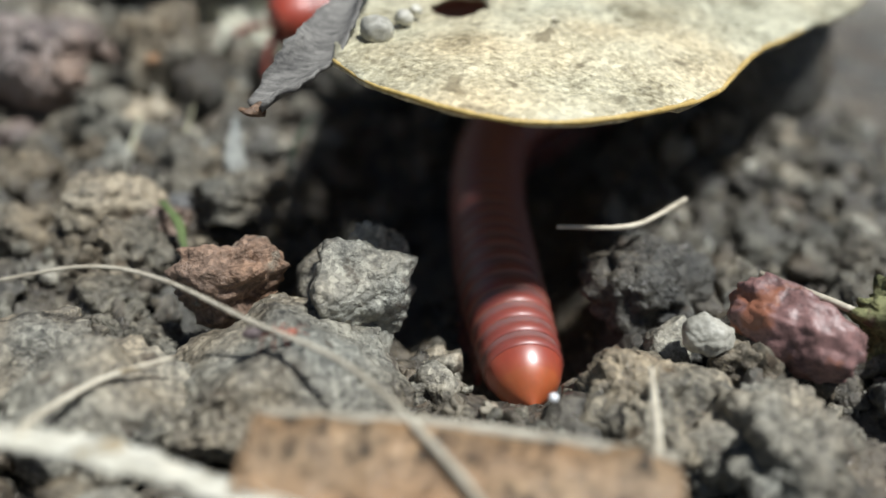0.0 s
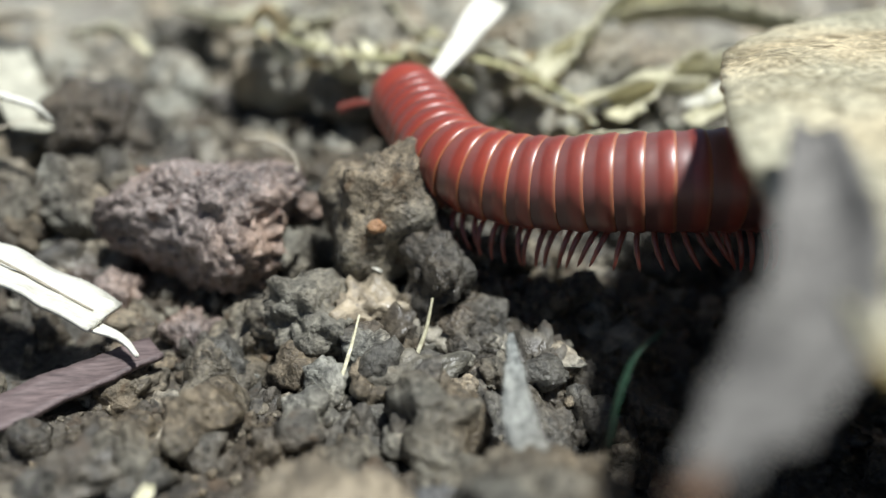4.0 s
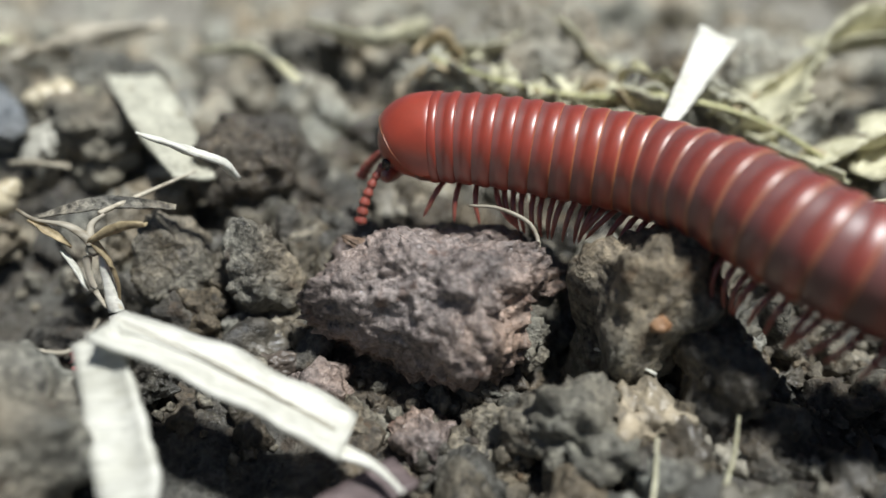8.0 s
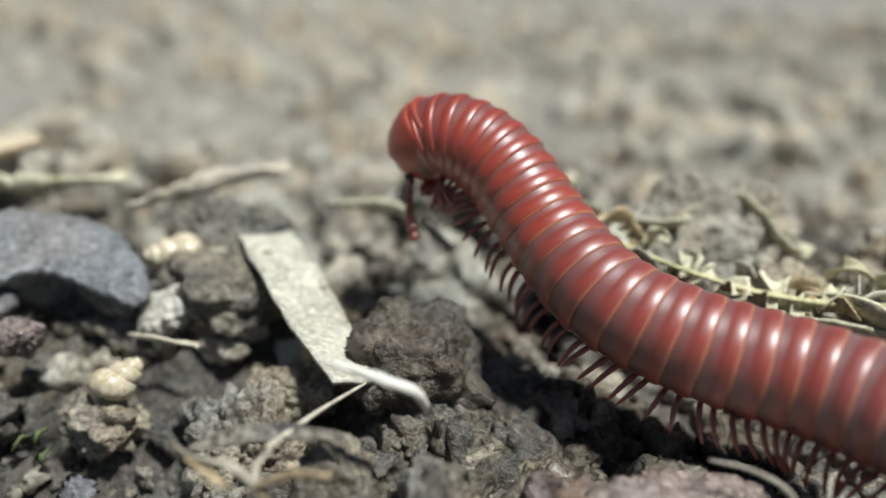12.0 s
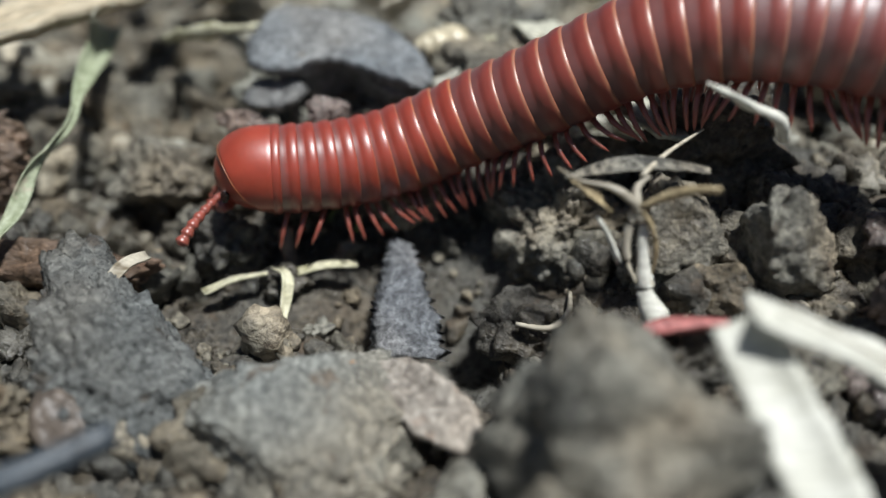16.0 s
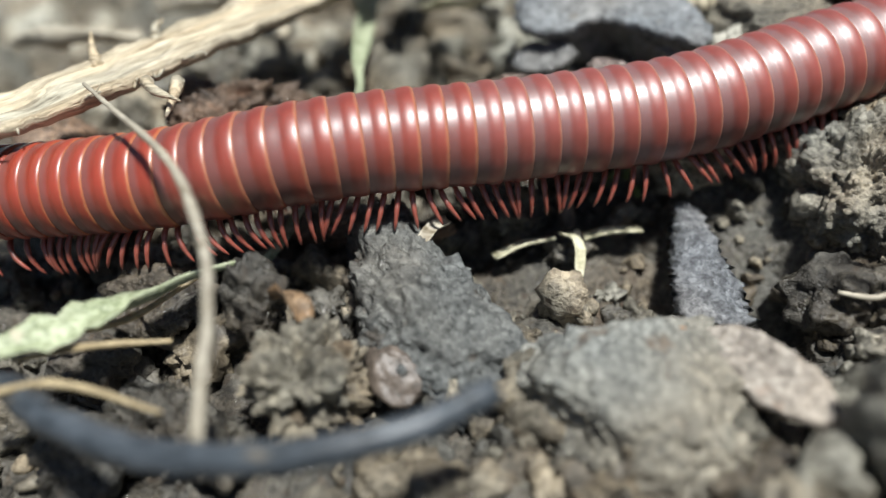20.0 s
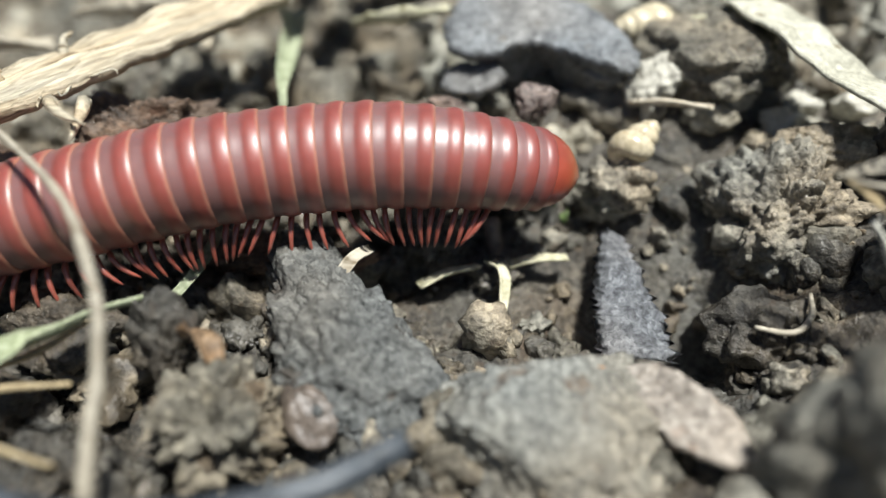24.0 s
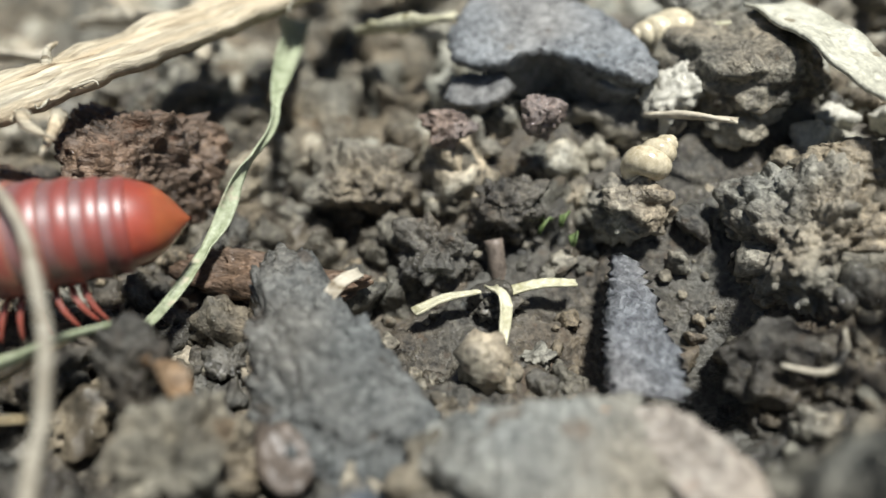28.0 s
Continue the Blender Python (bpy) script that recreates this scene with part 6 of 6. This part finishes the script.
count = 0
while count < 290:
    x, y = rnd.uniform(-104, 40), rnd.uniform(18, 128)
    if y < 46 and not -30 < x < 36 or y < 60 and x < -60:
        continue
    r = 0.9 + 2.3 * rnd.random() ** 2
    if y > 104:
        r *= 1.5
    z = soil_height(x, y) + 0.1 * r
    if not free_of_path(x, y, z, r):
        r = 0.8
        z = soil_height(x, y)
        if not free_of_path(x, y, z, r):
            continue
    if (x + 70.8) ** 2 + (y - 74.6) ** 2 < 12:
        z -= 4
    clod = new("soil_clod", rnd.choice(shapes))
    clod.matrix_basis = P(x, y, z, rnd.uniform(-30, 30), rnd.uniform(-30, 30), rnd.uniform(0, 360)) @ Matrix.Diagonal((r, r * rnd.uniform(0.8, 1.1), r * rnd.uniform(0.75, 1), 1))
    tagged(clod, "small crumbly soil clod", "soil clod", "loose soil clods")
    count += 1

def heap(name, label, material, number, sizes, seed, detail, area, rise):
    """Many loose lumps joined into one mesh, none of them in the animal's way."""
    rnd = np.random.RandomState(seed)
    balls = []
    for k in range(8):
        bm = lump((1, 0.9, 0.8), 700 + 10 * seed + k, 0.4, 5, 0.1, detail, crumb=0.3)
        bm.verts.ensure_lookup_table()
        balls.append((np.array([v.co[:] for v in bm.verts]), np.array([[v.index for v in f.verts] for f in bm.faces])))
        bm.free()
    verts, faces, base = [], [], 0
    for _ in range(number):
        x, y = rnd.uniform(area[0], area[1]), rnd.uniform(area[2], area[3])
        r = sizes[0] + (sizes[1] - sizes[0]) * rnd.rand() ** 2.2
        if any((x - a) ** 2 + (y - b) ** 2 < (c + 0.6 * r) ** 2 for a, b, c in CLEAR):
            continue
        z = soil_height(x, y) + rise * r
        d2 = (TRODDEN[:, 0] - x) ** 2 + (TRODDEN[:, 1] - y) ** 2
        near = d2 < (r + 3.4) ** 2
        if near.any():
            z = min(z, TRODDEN[near, 2].min() - 4.6 - 0.7 * r)
        v, f = balls[rnd.randint(8)]
        turn = np.array(Euler(rnd.uniform(0, 6.28, 3)).to_matrix())
        verts.append((v * (r * rnd.uniform(0.75, 1.2, 3))) @ turn.T + (x, y, z))
        faces.append(f + base)
        base += len(v)
    co, tri = np.concatenate(verts) * MM, np.concatenate(faces)
    me = bpy.data.meshes.new(name)
    me.vertices.add(len(co))
    me.vertices.foreach_set("co", co.ravel())
    me.loops.add(tri.size)
    me.loops.foreach_set("vertex_index", tri.ravel())
    me.polygons.add(len(tri))
    me.polygons.foreach_set("loop_start", np.arange(0, tri.size, 3))
    me.polygons.foreach_set("use_smooth", np.ones(len(tri), bool))
    me.update(calc_edges=True)
    me.validate()
    me.materials.append(material)
    return tagged(new(name, me), label, "soil", kind="stuff")


# places left clear of heaped soil: shard, chips, shells, stem, straw
# the last two bare dark-coloured ground that stands for the stems' shade
CLEAR = [(-54.5, 89.5, 2.2), (-54, 86.5, 2.6), (-53, 83.5, 2.6), (-62, 88, 3.5), (-62, 92, 1), (-53, 93.5, 2), (-46.5, 100, 2), (-40, 81, 2), (-36, 71, 3), (-29, 71, 3), (-35, 66, 2), (-0.5, 62, 1.5), (-10, 74, 1.6), (15.5, 32, 3.4), (17, 40, 3.4), (0, 32, 6.5), (-8.5, 31.5, 4), (5.4, 37.5, 3.5), (8, 46, 5), (13, 54, 5), (17, 59, 4), (-50, 84.5, 3), (-83, 71.5, 8.5), (-77.5, 70, 3)]
WIDE = (-106, 66, 14, 128)
heap("soil_lumps", "heaped grey-brown soil lumps", SOIL, 1750, (0.8, 2.6), 1, 4, WIDE, 0.25)
heap("dark_soil_lumps", "heaped damp dark soil lumps", DARKCLOD, 1500, (0.7, 2.3), 2, 3, (-106, 66, 16, 104), 0.15)
heap("pale_soil_lumps", "heaped dry grey soil lumps", GREYCLOD, 1000, (0.6, 2.0), 3, 3, WIDE, 0.4)
heap("soil_crumbs", "fine loose crumbs of soil", SOIL, 7500, (0.18, 0.75), 4, 2, WIDE, 0.5)
heap("dry_soil_lumps", "heaped dry pale soil lumps", DRYLITSOIL, 650, (0.7, 2.8), 6, 3, (-110, 60, 96, 140), 0.35)
# distant lumps take the pale colour in place of stronger light
heap("far_soil_lumps", "distant soil lumps coloured pale for the light on them", DRYLITSOIL, 900, (1.5, 6), 5, 3, (-200, 150, 120, 340), 0.2)
heap("brown_soil_lumps", "heaped brown soil lumps behind the straw", SOIL, 520, (1.0, 3.6), 7, 3, (-135, -72, 99, 155), 0.4)


# ---- the millipede ----
RINGS, RADIUS = 54, 3.1
PITCHES = [min(1.68, 1.08 + 0.045 * k) - 0.09 * max(0, k - 48) for k in range(RINGS)]
PITCHES = [p * 83.2 / sum(PITCHES) for p in PITCHES]
PLACES = [3.8 + sum(PITCHES[:k]) + PITCHES[k] / 2 for k in range(RINGS)]
BACK_END = 87.4


def girth(k):
    """Share of the nominal radius at ring k: slim in front, fullest past the middle, drawn in at the tail."""
    at = 3.8 + sum(PITCHES[:k])
    full = np.interp(at, [0, 4, 20, 38, 50, 76], [0.94, 0.97, 1.01, 1.06, 1.08, 1.08])
    return float(full * (1 - 0.27 * max(0, 1 - (89 - at) / 14) ** 1.7))


def ring_mesh(ra, rb, long, seg=40):
    """One body ring: a narrower front half that slips under the ring ahead, a proud hind half and a rounded hind edge."""
    bm = bmesh.new()
    profile = [(1.5, 0.925), (0.95, 0.956), (0.45, 0.966), (0.1, 0.965), (-0.05, 0.973), (-0.2, 0.989), (-0.45, 0.999), (-0.72, 1.0), (-0.92, 0.993), (-1.04, 0.98), (-1.1, 0.964), (-1.06, 0.94)]
    rows = []
    for x, r in profile:
        rr = r * (ra + (rb - ra) * (1.1 - x) / 2.2)
        row = []
        for j in range(seg):
            a = 2 * math.pi * j / seg
            y, z = rr * math.sin(a), rr * math.cos(a)
            if z < -0.72 * rr:
                z = -0.72 * rr - 0.25 * (-z - 0.72 * rr)
            row.append(bm.verts.new((x * long / 1.8, y, z)))
        rows.append(row)
    for a, b in zip(rows, rows[1:]):
        for j in range(seg):
            bm.faces.new((a[j], b[j], b[(j + 1) % seg], a[(j + 1) % seg]))
    bm.faces.new(rows[0])
    bm.faces.new(rows[-1][::-1])
    return bm


def leg_mesh():
    """A jointed leg that hangs out and down from its hip, at the origin; its outer side is +y."""
    line = [(0, 0, 0), (0, 0.5, -0.3), (0.05, 1.0, -0.8), (0.05, 1.28, -1.45), (0, 1.34, -2.1), (-0.05, 1.25, -2.7)]
    bm = tube(line, [0.24, 0.23, 0.17, 0.2, 0.16, 0.17, 0.13, 0.12, 0.03], 8, 0.16)
    for c, r in (((0.03, 0.75, -0.56), 0.19), ((0.05, 1.2, -1.2), 0.18), ((0.02, 1.33, -1.9), 0.15)):
        made = bmesh.ops.create_icosphere(bm, subdivisions=1, radius=r)
        bmesh.ops.translate(bm, vec=c, verts=made["verts"])
    return bm


millipede = thing("millipede", "glossy rust-red millipede with grey-banded rings walking over soil", "millipede", P(0, 0, 0))
body_rings, legs = [], []
leg_left = leg_right = None
for k in range(RINGS):
    ra, rb = RADIUS * girth(k), RADIUS * girth(k + 1)
    skin = FRONTSKIN if k < 11 else MIDSKIN if k < 22 else RINGSKIN
    ring = part("body_ring", ring_mesh(ra, rb, PITCHES[k]), skin, millipede)
    body_rings.append(ring)
    if k < 1 or k > RINGS - 3:
        continue
    for pair in range(2 if k > 3 else 1):
        for sign in (1, -1):
            if leg_left is None:
                leg = part("leg", leg_mesh(), LEGSKIN, ring)
                leg_left = leg.data
            elif sign < 0 and leg_right is None:
                bm = leg_mesh()
                bmesh.ops.scale(bm, vec=(1, -1, 1), verts=bm.verts)
                leg = part("leg", bm, LEGSKIN, ring)
                leg_right = leg.data
            else:
                leg = new("leg", leg_left if sign > 0 else leg_right)
                leg.parent = ring
            legs.append((leg, k, pair, sign, ra))



def dome(x):
    """Radius of the blunt front end at x, from the neck to the brow."""
    u = min(1.0, max(0.0, (x + 2.9) / 4.7))
    return 2.96 * (1 - u**3.2) ** 0.5


head = part("head", turned([(x, max(0.05, dome(x + 0.12) - 0.2)) for x in np.linspace(-3.0, 1.66, 26)], low=0.95), HEADSKIN, millipede)


def collum_point(a, u):
    """The neck shield: a long saddle over the brow whose sides run down to a point; u from its hind edge to its front."""
    lobe = max(0.0, math.cos(a * 0.5 * math.pi / 2.2)) ** 0.5
    x = -2.3 + u * 3.6 * lobe
    r = dome(x) + 0.03 - 0.1 * max(0, 1 - u * 9) ** 2
    return (x, r * math.sin(a), r * math.cos(a))


bm = bmesh.new()
rows = []
for a in np.linspace(-2.16, 2.16, 45):
    rows.append([bm.verts.new(collum_point(a, u)) for u in np.linspace(0, 1, 21)])
for a, b in zip(rows, rows[1:]):
    for k in range(20):
        bm.faces.new((a[k], a[k + 1], b[k + 1], b[k]))
rim = [e for e in bm.edges if e.is_boundary]
under = {v: bm.verts.new((v.co.x - 0.05, v.co.y * 0.96, v.co.z * 0.96)) for v in bm.verts[:]}
for f in bm.faces[:]:
    bm.faces.new([under[v] for v in reversed(f.verts)])
for e in rim:
    a, c = e.verts
    bm.faces.new((a, c, under[c], under[a]))
part("collum", bm, HEADSKIN, head, "smooth red neck shield")
part("collum_rim", tube([collum_point(a, 1.0) for a in np.linspace(-2.14, 2.14, 25)], [0.02, 0.03, 0.02], 6, 0.3), RIMSKIN, head, "pale orange edge of the neck shield")
for sign in (1, -1):
    part("eye", lump((0.3, 0.14, 0.36), 3, 0.05, 0), EYE, head, "dark eye patch", P(0.85, sign * 1.92, -1.0))
bm = lump((0.7, 1.5, 0.7), 4, 0.05, 0)
part("mouth", bm, LEGSKIN, head, "", P(1.0, 0, -2.1))
antennae = []
for sign in (1, -1):
    beads = [0.16]
    for k in range(7):
        beads += [0.22 + 0.03 * k, 0.27 + 0.03 * k, 0.17 + 0.025 * k]
    bm = tube([(0, 0, 0), (1.4, 0, -0.1), (2.8, 0, -0.4), (4.2, 0, -1.0)], beads[:-1] + [0.2], 10, 0.07)
    antennae.append((part("antenna", bm, LEGSKIN, head, "segmented red feeler"), sign))
tip = RADIUS * girth(RINGS) * 0.985
outline = [(1.4, 0.85), (1.1, 1.0), (0.6, 1.0), (0.0, 0.95), (-0.6, 0.87), (-1.1, 0.76), (-1.5, 0.63), (-1.9, 0.47), (-2.2, 0.32), (-2.45, 0.18), (-2.65, 0.08), (-2.8, 0.02)]
bm = turned([(x, r * tip) for x, r in outline], low=0.9)
tail = part("tail_cap", bm, TAILSKIN, millipede, "pointed tail tip that turns orange at its end")


def frames_along(t, at):
    """Poses, in millimetres, of the body's middle line at the lengths at: x ahead, z out of the back."""
    line = body_line(t)
    s = np.arange(len(line), dtype=float)
    out = []
    for a in at:
        p = np.array([np.interp(a, s, line[:, k]) for k in range(3)])
        ahead = np.array([np.interp(a - 1.2, s, line[:, k]) - np.interp(a + 1.2, s, line[:, k]) for k in range(3)])
        wide = np.array([np.interp(max(a - 9, 0), s, line[:, k]) - np.interp(min(a + 9, BODY), s, line[:, k]) for k in range(3)])
        ahead /= np.linalg.norm(ahead)
        flat = 0.75 * ahead + 0.25 * wide / np.linalg.norm(wide) if abs(ahead[2]) < 0.8 else 0.2 * ahead + 0.8 * wide / np.linalg.norm(wide)
        side = np.cross((0, 0, 1.0), (flat[0], flat[1], 0))
        side -= ahead * (side @ ahead)
        side /= np.linalg.norm(side)
        back = np.cross(ahead, side)
        out.append(Matrix(((ahead[0], side[0], back[0], p[0] * MM), (ahead[1], side[1], back[1], p[1] * MM), (ahead[2], side[2], back[2], p[2] * MM), (0, 0, 0, 1))))
    return out


def motions():
    """Keys the millipede: the whole animal, its rings and head along the way, its legs in waves and its feelers."""
    ticks = [min(28.0, 0.25 * k) for k in range(113)]
    at = [2.3] + PLACES + [BACK_END]
    rows = {k: [] for k in range(len(at))}
    whole = []
    for t in ticks:
        poses = frames_along(t, at)
        middle = poses[len(at) // 2].translation.copy()
        whole.append((t, Matrix.Translation(middle)))
        back = Matrix.Translation(-middle)
        for k, m in enumerate(poses):
            rows[k].append((t, back @ m))
    walk(millipede, whole)
    walk(head, rows[0])
    for k, ring in enumerate(body_rings):
        walk(ring, rows[k + 1])
    walk(tail, rows[len(at) - 1])
    for leg, k, pair, sign, r in legs:
        steps = []
        for t in ticks:
            phase = 2 * math.pi * (1.15 * t - (k + 0.5 * pair) / 9.5 + (0.04 if sign > 0 else 0))
            swing = 26 * math.sin(phase) + 9 * math.sin(2 * phase) + 6 * math.sin(2.7 * k + 1.9 * pair)
            lift = 16 * max(0, math.cos(phase))
            hip = P((0.3 - 0.75 * pair) * PITCHES[k] / 1.68, sign * 0.95, -0.73 * r)
            steps.append((t, hip @ pose(0, 0, 0, sign * lift, -swing, 0)))
        walk(leg, steps)
    walk(ant, [(0.0, P(0.1, 29.9, 3.9, 0, 0, -5)), (0.3, P(0.6, 29.3, 3.7, 0, 0, -45)), (0.6, P(1.4, 27.9, 3.5, 0, 0, -60)), (1.0, P(3.3, 26.2, 3.6, 0, 0, -40)), (2.0, P(8, 24.6, 1.4, 0, 0, -30)), (4.0, P(11, 23.4, 0.9, 0, 0, -20)), (28.0, P(12, 23.2, 0.9, 0, 0, -10))])
    x, y, z = arching.matrix_basis.translation / MM
    walk(arching, [(0.0, P(x + 1.3, y, z)), (18.3, P(x + 1.3, y, z)), (19.0, P(x + 0.5, y, z)), (19.8, P(x + 0.4, y, z + 0.1)), (22.5, P(x, y, z)), (28.0, P(x, y, z))])
    for feeler, sign in antennae:
        steps = []
        for t in ticks:
            a = 2 * math.pi * (0.85 * t + 0.27 * sign)
            steps.append((t, P(1.1, sign * 1.4, -1.0) @ pose(0, 0, 0, 0, 32 + 26 * math.sin(a), sign * (38 + 16 * math.cos(1.3 * a)))))
        walk(feeler, steps)


motions()
